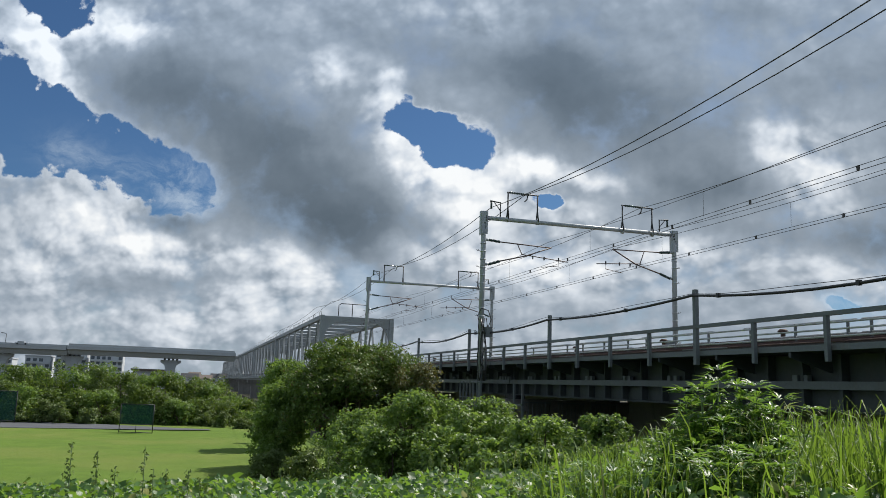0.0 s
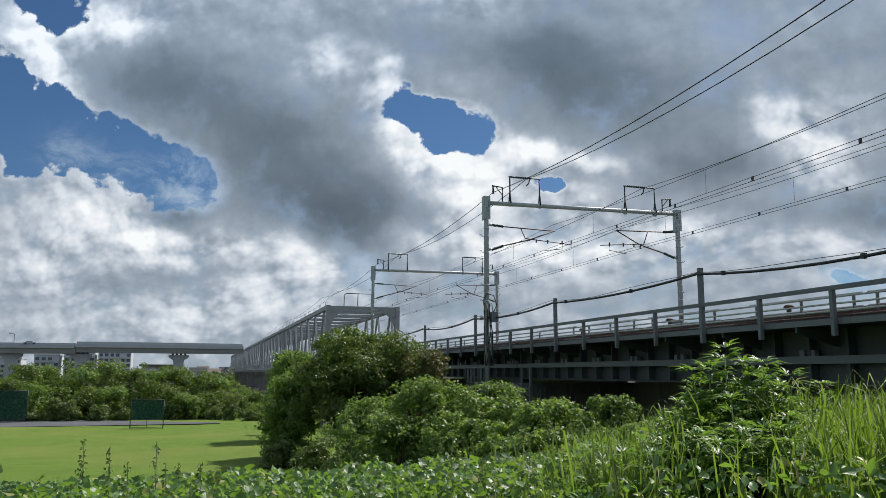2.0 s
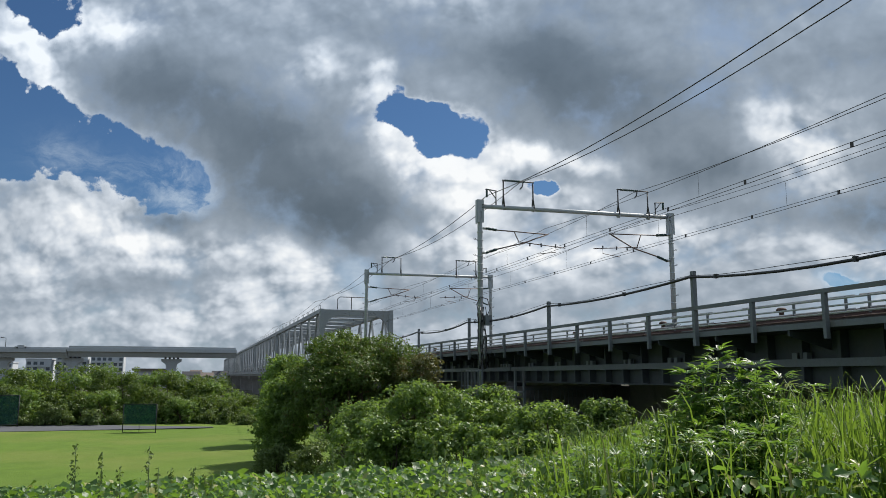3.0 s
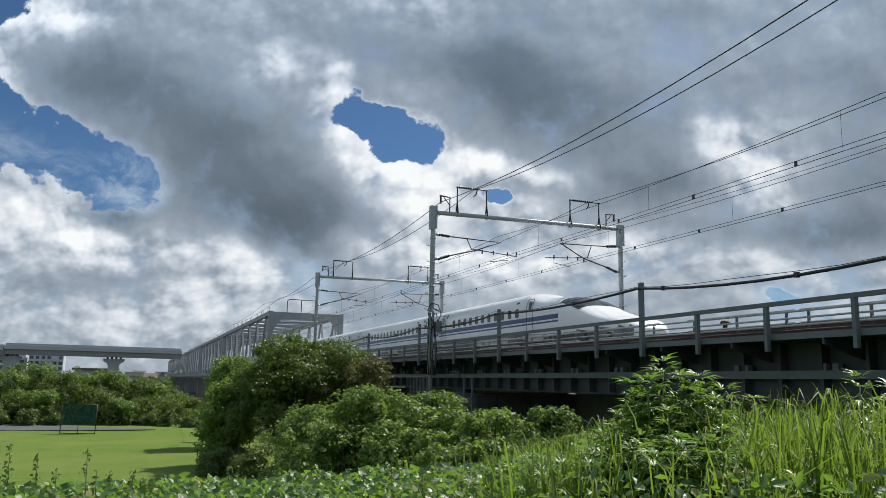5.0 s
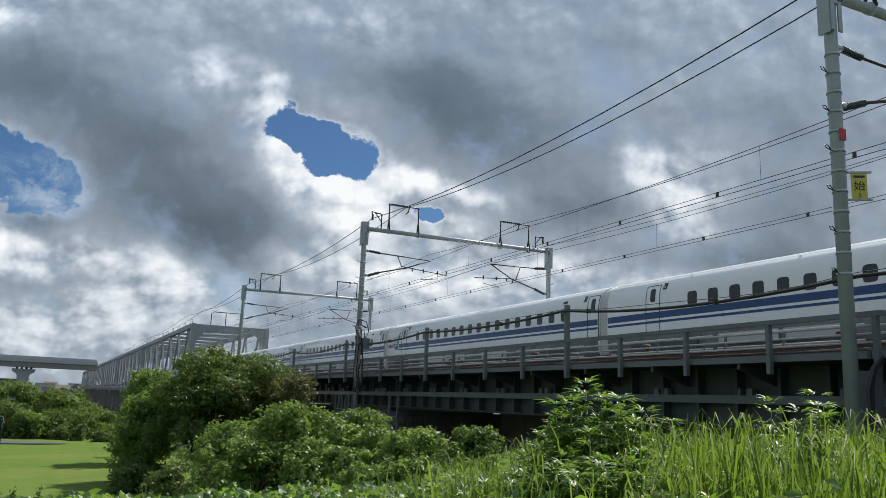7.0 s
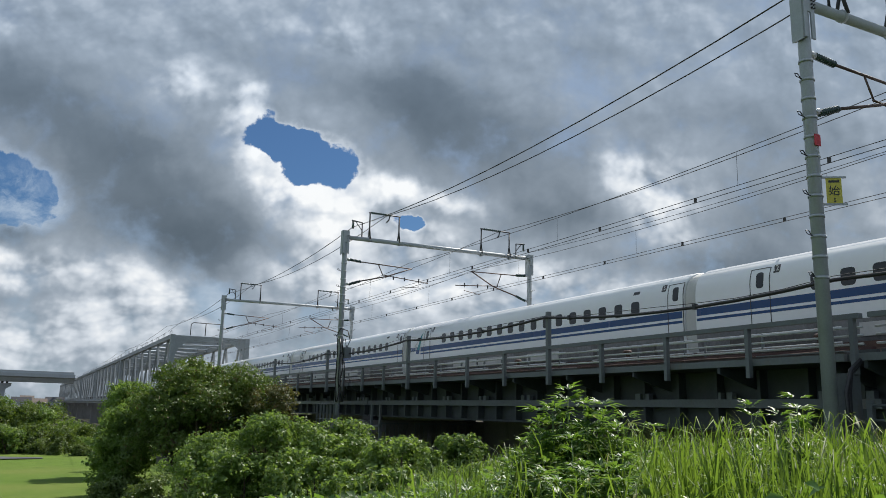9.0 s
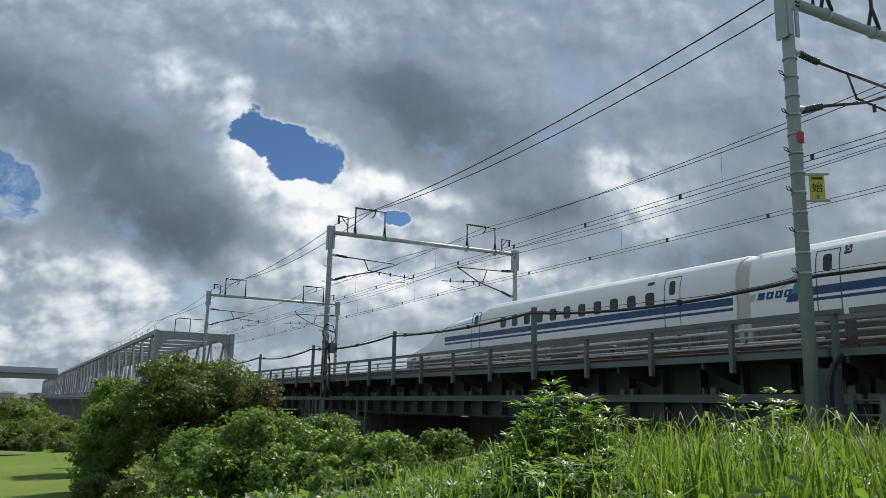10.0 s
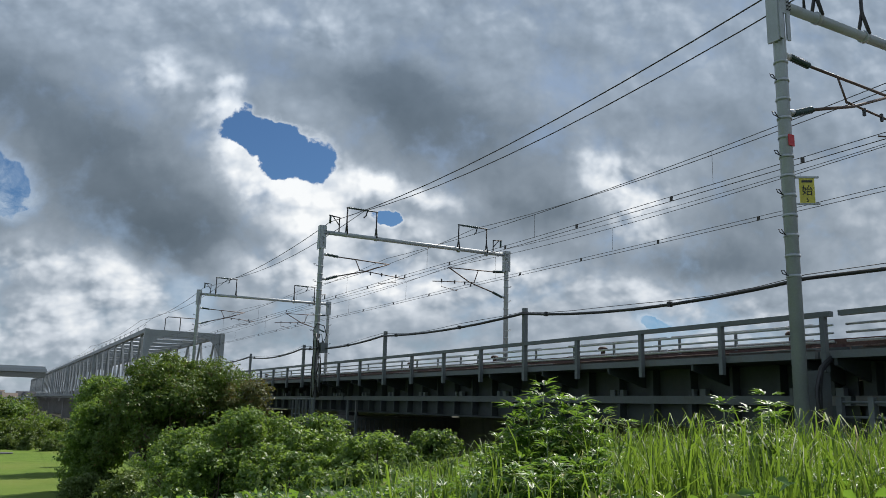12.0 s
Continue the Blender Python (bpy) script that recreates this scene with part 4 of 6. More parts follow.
def build_deck_clutter():
    c = thing("equipment_cabinet", "dark maroon equipment cabinet with a small pale label on the deck", "cabinet", at=pose(17.0, 8.6, 6.421))
    part("case", shape(box, (0, -1.6, 0), (0.5, 1.6, 0.62)), MAROON, c)
    part("lid", shape(box, (-0.03, -1.64, 0.621), (0.53, 1.64, 0.66)), DARK, c)
    part("label_bar", shape(box, (-0.012, 0.5, 0.33), (-0.002, 0.85, 0.42)), PALE, c)
    for i, y in enumerate((13.2, 20.4, 27.0, 34.5, 47.5, 58.0)):
        v = thing("track_bollard", "small rusty bollard with a flat cap beside the track", "bollard", "deck bollards", pose(17.35, y, 6.421))
        part("stem", shape(tube, [(0, 0, 0), (0, 0, 0.62)], [0.09, 0.07], 8), RUST, v)
        part("cap", shape(tube, [(0, 0, 0.62), (0, 0, 0.66), (0, 0, 0.72)], [0.15, 0.16, 0.10], 10), RUST, v)
    # cable trough with a rusty lid along the walkway
    for y0, y1 in ((-18.5, 10.4), (11.4, 40.4), (41.3, 71.2), (72.2, 106.5)):
        t = thing("cable_trough", "long low cable trough with rusty lids along the walkway", "trough", "cable troughs")
        part("body", shape(box, (15.75, y0, 6.421), (16.15, y1, 6.50)), UNDER, t)
        n = int((y1 - y0) / 2.4)
        for i in range(n):
            part("lid", shape(box, (15.72, y0 + i * 2.4, 6.502), (16.18, y0 + i * 2.4 + 2.36, 6.53)), RUST if i % 4 else STEEL, t)
        d = thing("cable_duct", "dark maroon steel cable duct lying beside the track", "duct", "cable ducts")
        part("tray", shape(box, (16.70, y0, 6.421), (16.86, y1, 6.68)), MAROON, d)
        for i in range(int((y1 - y0) / 3.7)):
            part("strap", shape(box, (16.68, y0 + 0.8 + i * 3.7, 6.422), (16.88, y0 + 0.92 + i * 3.7, 6.70)), RUST, d)
        for z, r in ((6.735, 0.03), (6.585, 0.045)):
            part("cable", shape(tube, [(16.62 if z < 6.7 else 16.78, y0 + 0.2 + (y1 - y0 - 0.4) * i / 24, z + 0.012 * math.sin(i * 2.1)) for i in range(25)], r, 6), UNDER if z > 6.7 else RUST, d)
    # barred cages round the bearings under the deck
    for y in (11.1, 40.8, 71.6):
        for k, x in enumerate((17.6, 19.6, 21.6)):
            c = thing("bearing_cage", "dark barred steel cage on the pier top", "cage", "bearing cages", pose(x, y - 1.3, 2.9))
            for i in range(7):
                part("bar", shape(tube, [(-0.75 + 0.25 * i, 0, 0), (-0.75 + 0.25 * i, 0, 1.5)], 0.025, 5), STEEL, c)
            for z in (0.05, 1.45):
                part("rail", shape(box, (-0.8, -0.03, z - 0.04), (0.8, 0.03, z + 0.04)), STEEL, c)
            part("tie", shape(box, (-0.05, 0.03, 0.3), (0.05, 0.42, 0.4)), STEEL, c)


MAROON = material("maroon_enamel", (0.055, 0.022, 0.022), 0.5, 0.0, 0.25, 2.0, 20.0)
build_deck_clutter()


# ---- train ----
SKIRT = material("dirty_grey_skirt", (0.20, 0.20, 0.205), 0.6, 0.0, 0.35, 0.5, 8.0, 0.1, (0.07, 0.06, 0.055), 0.7)
HOOD = material("pale_gangway_rubber", (0.60, 0.60, 0.58), 0.6, 0.0, 0.08, 2.0, 20.0, 0.05)
CAR, END_CAR = 25.0, 27.35
PROFILE = [(0.0, 0.18), (1.30, 0.18), (1.50, 0.24), (1.62, 0.55), (1.672, 1.02), (1.68, 1.45), (1.68, 2.0), (1.675, 2.50), (1.63, 2.80), (1.52, 3.06), (1.32, 3.25), (1.0, 3.42), (0.55, 3.50), (0.0, 3.52)]


def half_width(z):
    return float(np.interp(z, [p[1] for p in PROFILE[2:]], [p[0] for p in PROFILE[2:]]))


def ring(bm, y, wide=1.0, top=1.0, low=0.18):
    """One cross-section of the body, scaled."""
    pts = [(x * wide, low + (z - 0.18) * top) for x, z in PROFILE]
    pts = pts + [(-x, z) for x, z in pts[-2:0:-1]]
    return [bm.verts.new((x, y, z)) for x, z in pts]


def skin(bm, rings, slot=0):
    for a, b in zip(rings, rings[1:]):
        n = len(a)
        for i in range(n):
            f = bm.faces.new((a[i], a[(i + 1) % n], b[(i + 1) % n], b[i]))
            f.smooth, f.material_index = True, slot
            if max(v.co.z for v in f.verts) < 1.03 and min(v.co.y for v in f.verts) > 0.30:
                f.material_index = 1


def car_body(bm):
    rings = [ring(bm, y, w, w2) for y, w, w2 in ((0.28, 0.985, 0.99), (0.34, 1, 1), (CAR - 0.34, 1, 1), (CAR - 0.28, 0.985, 0.99))]
    skin(bm, rings)
    bm.faces.new(rings[0]), bm.faces.new(rings[-1])


NOSE = 10.2


def nose_rings(bm):
    rings = []
    for i in range(31):
        y = 0.02 + NOSE * (i / 30) ** 1.25
        q = y / NOSE
        top = 0.72 + 2.62 * (0.42 * min(1, q / 0.10) ** 0.6 * 0.45 + 0.81 * (q ** 1.15) * (1.0 if q < 1 else 1))
        dome = 0.42 * math.exp(-((q - 0.62) / 0.20) ** 2)
        top = min(3.52, top + dome)
        wide = min(1.0, 0.30 + 0.52 * min(1, q / 0.12) ** 0.5 + 0.18 * min(1, q / 0.6))
        rings.append((y, wide, top))
    return rings


def end_body(bm):
    prof = nose_rings(bm)
    rings = [ring(bm, y, w, (t - 0.18) / 3.34) for y, w, t in prof]
    rings += [ring(bm, NOSE + 0.6), ring(bm, END_CAR - 0.34), ring(bm, END_CAR - 0.28, 0.985, 0.99)]
    skin(bm, rings)
    bm.faces.new(rings[0]), bm.faces.new(rings[-1])


def rounded(w, h, r=0.12, n=4):
    pts = []
    for cx, cz, a0 in ((w / 2 - r, h / 2 - r, 0), (-w / 2 + r, h / 2 - r, 90), (-w / 2 + r, -h / 2 + r, 180), (w / 2 - r, -h / 2 + r, 270)):
        for i in range(n + 1):
            a = radians(a0 + 90 * i / n)
            pts.append((cx + r * math.cos(a), cz + r * math.sin(a)))
    return pts


def window_mesh(name, w, h, z, mat, r=0.12, proud=0.006):
    """A pane with rounded corners that follows the curve of the side wall, on the -x side."""
    bm = bmesh.new()
    zs = [z - h / 2 + h * q for q in (0, 0.04, 0.1, 0.2, 0.35, 0.5, 0.65, 0.8, 0.9, 0.96, 1)]
    rows = []
    for zz in zs:
        edge = min(zz - (z - h / 2), (z + h / 2) - zz)
        inset = r - math.sqrt(max(0, r * r - (r - edge) ** 2)) if edge < r else 0
        x = -half_width(zz)
        rows.append([bm.verts.new((x + dx, s * (w / 2 - inset), zz)) for s, dx in ((-1, 0.01), (-1, -proud), (1, -proud), (1, 0.01))])
    for a, b in zip(rows, rows[1:]):
        for i in range(3):
            bm.faces.new((a[i], a[i + 1], b[i + 1], b[i]))
    return mesh_of(name, bm, mat)


def band_mesh(name, y0, y1, z0, z1, mat, proud=0.005):
    """A painted band along the side, on the -x side."""
    bm = bmesh.new()
    zs = [z0 + (z1 - z0) * i / 4 for i in range(5)]
    a = [bm.verts.new((-half_width(z) - proud, y0, z)) for z in zs]
    b = [bm.verts.new((-half_width(z) - proud, y1, z)) for z in zs]
    for i in range(4):
        bm.faces.new((a[i], b[i], b[i + 1], a[i + 1]))
    return mesh_of(name, bm, mat)


def door_outline(name, w, z0, z1):
    """A dark seam round the door leaf."""
    bm = bmesh.new()
    for dy in (-w / 2, w / 2):
        for za, zb in zip(np.linspace(z0, z1, 9), np.linspace(z0, z1, 9)[1:]):
            beam(bm, (-half_width(za) - 0.003, dy, za), (-half_width(zb) - 0.003, dy, zb), 0.022, 0.022, (1, 0, 0))
    beam(bm, (-half_width(z1) - 0.003, -w / 2, z1), (-half_width(z1) - 0.003, w / 2, z1), 0.022, 0.022, (1, 0, 0))
    return mesh_of(name, bm, SEAM)


def bogie(bm, y):
    for s in (-1, 1):
        box(bm, (s * 1.05 - 0.1, y - 1.6, 0.30), (s * 1.05 + 0.1, y + 1.6, 0.62))
        for dy in (-1.25, 1.25):
            tube(bm, [(s * 0.72 - 0.065, y + dy, 0.43), (s * 0.72 + 0.065, y + dy, 0.43)], 0.43, 18)
            box(bm, (s * 1.05 - 0.14, y + dy - 0.22, 0.25), (s * 1.05 + 0.14, y + dy + 0.22, 0.66))


def build_train():
    train = thing("bullet_train", "white high-speed train with blue stripes and small dark windows", "train")
    mid, end = mesh_of("car_body", shape(car_body), [WHITE, SKIRT]), mesh_of("end_car_body", shape(end_body), [WHITE, SKIRT])
    win = window_mesh("window", 0.49, 0.54, 2.30, GLASS, 0.12)
    dwin = window_mesh("door_window", 0.30, 0.54, 2.62, GLASS, 0.10)
    seam = door_outline("door_seam", 0.80, 1.10, 3.02)
    plate = window_mesh("number_plate", 0.24, 0.28, 2.93, SEAM, 0.03)
    lamp = window_mesh("destination_panel", 0.36, 0.13, 2.92, SEAM, 0.02)
    hood = mesh_of("gangway_hood", shape(lambda bm: [skin(bm, [ring(bm, y, 0.975 if j % 2 else 0.945, 0.985) for j, y in enumerate((-0.27, -0.20, -0.13, -0.06, 0.0, 0.06, 0.13, 0.20, 0.27))])]), HOOD)
    bog = bmesh.new()
    bogie(bog, 0)
    bogie_mesh = mesh_of("bogie", bog, UNDER)
    under_mesh = mesh_of("underfloor_box", shape(box, (-1.42, 4.9, 0.26), (1.42, CAR - 4.9, 0.9)), UNDER)
    y = 0.0
    for i in range(16):
        first, last = i == 0, i == 15
        length = END_CAR if first or last else CAR
        origin = pose(0, y, 0) if not last else pose(0, y + END_CAR, 0, 0, 0, 180)
        body = part("car", end if first or last else mid, None, train, at=origin)
        # on each side: panes, doors and bands; the far side is the mirror turned about the car's middle
        for half in (0, 1):
            m = pose(0, 0, 0) if half == 0 else pose(0, length, 0, 0, 0, 180)
            if first or last:
                a, b = (11.6, length - 4.4) if half == 0 else (4.4, length - 11.6)
                doors = [length - 3.22, 9.9] if half == 0 else [3.22, length - 9.9]
                b0, b1 = (6.5, length - 0.4) if half == 0 else (0.4, length - 6.5)
            else:
                a, b = 2.94, length - 4.4
                doors, (b0, b1) = [0.70, length - 3.22], (0.36, length - 0.36)
            k = int((b - a) / 1.04)
            for j in range(k + 1):
                part("window", win, None, body, at=m @ pose(0, a + 1.04 * j, 0))
            for d in doors:
                part("door_window", dwin, None, body, at=m @ pose(0, d, 0))
                part("door_seam", seam, None, body, at=m @ pose(0, d, 0))
            if half == 0 and i % 2 == 0:
                b1 = length - 2.35
            for z0, z1, name in ((1.685, 1.945, "wide_stripe"), (1.50, 1.595, "thin_stripe")):
                part(name, band_mesh(name, b0, b1, z0, z1, BLUE), None, body, "blue painted stripe", m)
            part("destination_panel", lamp, None, body, at=m @ pose(0, a, 0))
            if half == 0:
                for d, off in ((doors[0], 0.66), (doors[1], -0.66)) if not (first or last) else ((doors[0], -0.66),):
                    np_ = part("number_plate", plate, None, train, "dark plate with a white car number", origin @ pose(0, d + off, 0))
                    c = bpy.data.curves.new("number", "FONT")
                    c.body, c.size, c.extrude, c.align_x, c.align_y = str(i + 1), 0.26, 0.002, "CENTER", "CENTER"
                    c.materials.append(WHITE)
                    o = new("number", c)
                    o.parent = np_
                    o.matrix_basis = pose(-half_width(2.93) - 0.065, 0, 2.93, 90, 0, -90)
        if not (first or last):
            part("underfloor_box", under_mesh, None, body)
        else:
            part("underfloor_box", shape(box, (-1.42, 7.5, 0.26), (1.42, length - 4.9, 0.9)), UNDER, body)
        for d in ((3.75 if not (first or last) else 5.6), length - 3.75):
            part("bogie", bogie_mesh, None, body, at=pose(0, d, 0))
        y += length
        if not last:
            part("gangway_hood", hood, None, train, "grey ribbed gangway cover between two cars", pose(0, y, 0))
    return train


def slanted(name, pts, mat, proud=0.012):
    """A mark on the -x side that follows the wall: (y, z) of two lower and two upper corners."""
    bm = bmesh.new()
    (ya, za), (yb, zb), (yc, zc), (yd, zd) = pts
    rows = []
    for i in range(9):
        q = i / 8
        row = []
        for y, z in ((ya + (yd - ya) * q, za + (zd - za) * q), (yb + (yc - yb) * q, zb + (zc - zb) * q)):
            row += [bm.verts.new((-half_width(z) - proud, y, z)), bm.verts.new((-half_width(z) + 0.01, y, z))]
        rows.append((row[1], row[0], row[2], row[3]))
    for a, b in zip(rows, rows[1:]):
        for i in range(3):
            bm.faces.new((a[i], a[i + 1], b[i + 1], b[i]))
    return mesh_of(name, bm, mat)


def pantograph_cover(bm):
    """A long side shield on the roof, seen as two humps with a notch."""
    prof = [(0.0, 3.48), (1.0, 3.86), (1.7, 4.12), (2.3, 4.14), (2.8, 4.02), (3.6, 3.66), (4.6, 4.30), (5.2, 4.50), (5.8, 4.58), (7.2, 4.58), (7.8, 4.46), (8.9, 4.05), (10.2, 3.52), (10.3, 3.48)]
    for x in (-1.18, 1.10):
        a = [bm.verts.new((x, y, z)) for y, z in prof] + [bm.verts.new((x, 10.3, 3.2)), bm.verts.new((x, 0.0, 3.2))]
        b = [bm.verts.new((v.co.x + 0.08, v.co.y, v.co.z)) for v in a]
        bm.faces.new(a), bm.faces.new(b[::-1])
        for i in range(len(a)):
            j = (i + 1) % len(a)
            bm.faces.new((a[i], b[i], b[j], a[j]))


def build_train_details(train):
    cars = [c for c in train.children if c.name.startswith("car")]
    # a maker's mark as plain slanted blocks and a tall blade, ahead of the rear door of every second car
    for n, c in enumerate(cars[:-1]):
        if n % 2:
            continue
        L = END_CAR if n == 0 else CAR
        part("mark_block", slanted("mark_block", [(L - 0.30, 1.72), (L - 0.48, 1.72), (L - 0.56, 1.95), (L - 0.36, 1.95)], GREYPART), None, c)
        for j in range(4):
            y = L - 0.60 - 0.34 * j
            part("mark_block", slanted("mark_block", [(y, 1.73), (y - 0.26, 1.73), (y - 0.34, 1.96), (y - 0.08, 1.96)], BLUE), None, c, "dark blue slanted block")
            if j:
                part("mark_gap", slanted("mark_gap", [(y - 0.12, 1.80), (y - 0.18, 1.80), (y - 0.22, 1.90), (y - 0.16, 1.90)], WHITE, 0.017), None, c)
        part("mark_blade", slanted("mark_blade", [(L - 1.75, 1.58), (L - 2.10, 1.58), (L - 2.62, 2.86), (L - 2.40, 2.68)], TEAL), None, c, "tall teal blade mark")
        part("mark_tail", slanted("mark_tail", [(L - 1.50, 2.02), (L - 1.60, 2.02), (L - 2.52, 2.72), (L - 2.40, 2.62)], GREYPART, 0.016), None, c)
        part("mark_foot", slanted("mark_foot", [(L - 1.70, 1.56), (L - 2.12, 1.56), (L - 2.22, 1.80), (L - 1.82, 1.80)], BLUE, 0.019), None, c)
    cover = mesh_of("pantograph_cover", shape(pantograph_cover), GREYPART)
    arm = bmesh.new()
    tube(arm, [(0.0, 3.0, 3.5), (0.0, 2.2, 4.3), (0.0, 3.5, 5.0)], 0.05, 6)
    tube(arm, [(-0.9, 3.5, 5.05), (0.9, 3.5, 5.05)], 0.05, 6)
    arm_mesh = mesh_of("pantograph", arm, DARK)
    for idx, y in ((4, 12.8), (10, 0.6)):
        part("pantograph_cover", cover, None, cars[idx], "grey roof shield beside the pantograph", pose(0, y, 0))
        part("pantograph", arm_mesh, None, cars[idx], at=pose(0, y, 0))
    for c in (cars[0], cars[-1]):
        bm = bmesh.new()
        prof = [p for p in nose_rings(None) if 4.4 < p[0] < 6.9]
        rows = []
        for y, w, t in prof:
            top = (t - 0.18) / 3.34
            rows.append([bm.verts.new((x * w, y, 0.18 + (z - 0.18) * top + 0.012)) for x, z in [(-p[0], p[1]) for p in PROFILE[9:]] + PROFILE[-2:8:-1]])
        for a, b in zip(rows, rows[1:]):
            for j in range(len(a) - 1):
                bm.faces.new((a[j], a[j + 1], b[j + 1], b[j])).smooth = True
        part("windscreen", bm, GLASS, c, "dark wrapped cab windscreen")
    # dark bogie cut-outs and long service hatches along the skirt
    gap = mesh_of("bogie_cover", shape(box, (-1.695, -1.9, 0.22), (1.695, 1.9, 0.86)), UNDER)
    hatch = mesh_of("service_hatch", shape(box, (-1.69, -1.3, 0.50), (-1.5, 1.3, 0.90)), GREYPART)
    for c in cars:
        L = END_CAR if c in (cars[0], cars[-1]) else CAR
        for y in ((5.6 if L == END_CAR else 3.75), L - 3.75):
            part("bogie_cover", gap, None, c, "dark bogie opening", pose(0, y, 0))
        for y in (9.5, 14.2, 17.0):
            part("service_hatch", hatch, None, c, at=pose(0, y, 0))


TRAIN = build_train()
build_train_details(TRAIN)


def motions():
    rows = []
    for i in range(25):
        t = i * 0.5
        rows.append((t, pose(TRACKS[1], -7.29 - 78.15 * (t - 5.5), RAIL_Z)))
    walk(TRAIN, rows)


# ---- far side: road viaduct, buildings, field furniture ----
def polar(az, dist):
    a = radians(az)
    return dist * math.sin(a), dist * math.cos(a)


def ribbon(bm, line, z0, z1, half):
    """A box section swept along a plan line."""
    rings = []
    for i, (x, y) in enumerate(line):
        a, b = line[max(i - 1, 0)], line[min(i + 1, len(line) - 1)]
        d = Vector((b[0] - a[0], b[1] - a[1], 0)).normalized()
        s = Vector((-d.y, d.x, 0)) * half
        p = Vector((x, y, 0))
        rings.append([bm.verts.new(p + s * u + Vector((0, 0, z))) for u, z in ((-0.6, z0), (0.6, z0), (0.75, (z0 + z1) / 2), (1, (z0 + z1) / 2 + 0.3), (1, z1), (-1, z1), (-1, (z0 + z1) / 2 + 0.3), (-0.75, (z0 + z1) / 2))])
    for a, b in zip(rings, rings[1:]):
        for i in range(8):
            bm.faces.new((a[i], a[(i + 1) % 8], b[(i + 1) % 8], b[i]))
    bm.faces.new(rings[0]), bm.faces.new(rings[-1][::-1])


def build_far():
    v = thing("road_viaduct", "long grey concrete motorway viaduct on flared piers beyond the thicket", "viaduct")
    left = [(-260, 345), (-150, 334), (-44.3, 322)]
    right = [(-44.2, 322), (-27, 320.5), (-8, 320.6), (3, 321.2), (14.6, 322)]
    part("deck", shape(ribbon, left, 11.4, 14.6, 5.5), PALE, v)
    part("deck", shape(ribbon, right, 11.9, 14.9, 5.5), PALE, v)
    part("sound_wall", shape(ribbon, [(x, y - 5.2) for x, y in right], 14.9, 15.75, 0.12), FLAT, v, "grey sound barrier panels")
    part("parapet", shape(ribbon, [(x, y - 5.2) for x, y in left], 14.6, 15.1, 0.12), FLAT, v)
    for x, y in ((-8.7, 321), (-43.2, 322), (-67, 325), (-105, 329), (-150, 334), (-200, 339)):
        bm = bmesh.new()
        rings = []
        for z, w in ((-0.5, 1.9), (8.2, 1.9), (9.4, 2.1), (10.4, 3.6), (11.3, 3.7)):
            rings.append([bm.verts.new((x + sx * w, y + sy * 1.4, z)) for sx, sy in ((-1, -1), (1, -1), (1, 1), (-1, 1))])
        for a, b in zip(rings, rings[1:]):
            for i in range(4):
                bm.faces.new((a[i], a[(i + 1) % 4], b[(i + 1) % 4], b[i]))
        bm.faces.new(rings[0]), bm.faces.new(rings[-1])
        pr = part("pier", bm, PALE, v)
        for dx in (-2.2, -0.7, 0.8, 2.3):
            part("bearing", shape(box, (x + dx - 0.35, y - 1.45, 11.302), (x + dx + 0.35, y + 1.2, 11.9)), DARK, pr)
    t = thing("car_on_viaduct", "white car on the far viaduct behind the parapet", "car", at=pose(-60.0, 319.0, 14.62))
    part("body", shape(box, (-2.1, -0.85, 0.25), (2.1, 0.85, 0.72)), FLAT, t)
    part("cabin", shape(box, (-1.3, -0.8, 0.72), (1.0, 0.8, 1.15)), PALE, t)
    for dx in (-1.35, 1.35):
        for dy in (-1.0, 1.0):
            part("wheel", shape(tube, [(dx, dy * 0.8 - 0.1, 0.3), (dx, dy * 0.8 + 0.1, 0.3)], 0.3, 12), DARK, t)
    lp = thing("lamp_post", "thin road lamp post on the viaduct parapet", "lamp post", at=pose(-65.5, 320.0, 14.65))
    part("post", shape(tube, [(0, 0, -0.1), (0, 0, 3.6), (-1.0, 0, 3.9)], 0.12, 6), STEEL, lp)
    part("lantern", shape(box, (-1.8, -0.2, 3.75), (-0.8, 0.2, 4.0)), DARK, lp)
    # apartment blocks behind
    def block(x0, x1, y, h, cols, floors):
        b = thing("apartment_building", "pale apartment block with rows of balconies far behind", "building", "far buildings")
        part("wall", shape(box, (x0, y, -0.5), (x1, y + 14, h)), FLAT, b)
        part("roof", shape(box, (x0 - 0.3, y - 0.3, h), (x1 + 0.3, y + 14.3, h + 0.6)), PALE, b)
        w = (x1 - x0) / cols
        pane = mesh_of("window", shape(box, (0, -0.08, 0), (w * 0.62, 0.02, 1.6)), PANE)
        for f in range(floors):
            z = 1.2 + (h - 1.5) * f / floors
            part("balcony", shape(box, (x0 + 0.2, y - 1.1, z - 0.5), (x1 - 0.2, y - 0.02, z + 0.55)), FLAT, b)
            for c in range(cols):
                if (c * 7 + f * 3) % 5:
                    part("window", pane, None, b, at=pose(x0 + w * (c + 0.2), y, z + 0.6))
    block(-69, -54, 455, 15.8, 5, 5)
    block(-52, -36, 450, 15.2, 6, 5)
    block(-84, -72, 460, 13.2, 4, 4)
    block(-112, -92, 470, 11.5, 6, 4)
    h = thing("warehouse", "low warehouse with a brown roof behind the thicket", "building", "far buildings")
    part("wall", shape(box, (-24, 355, -0.5), (-9, 369, 7.2)), FLAT, h)
    part("roof", shape(box, (-25, 354, 7.2), (-8, 370, 8.0)), ROOF, h)
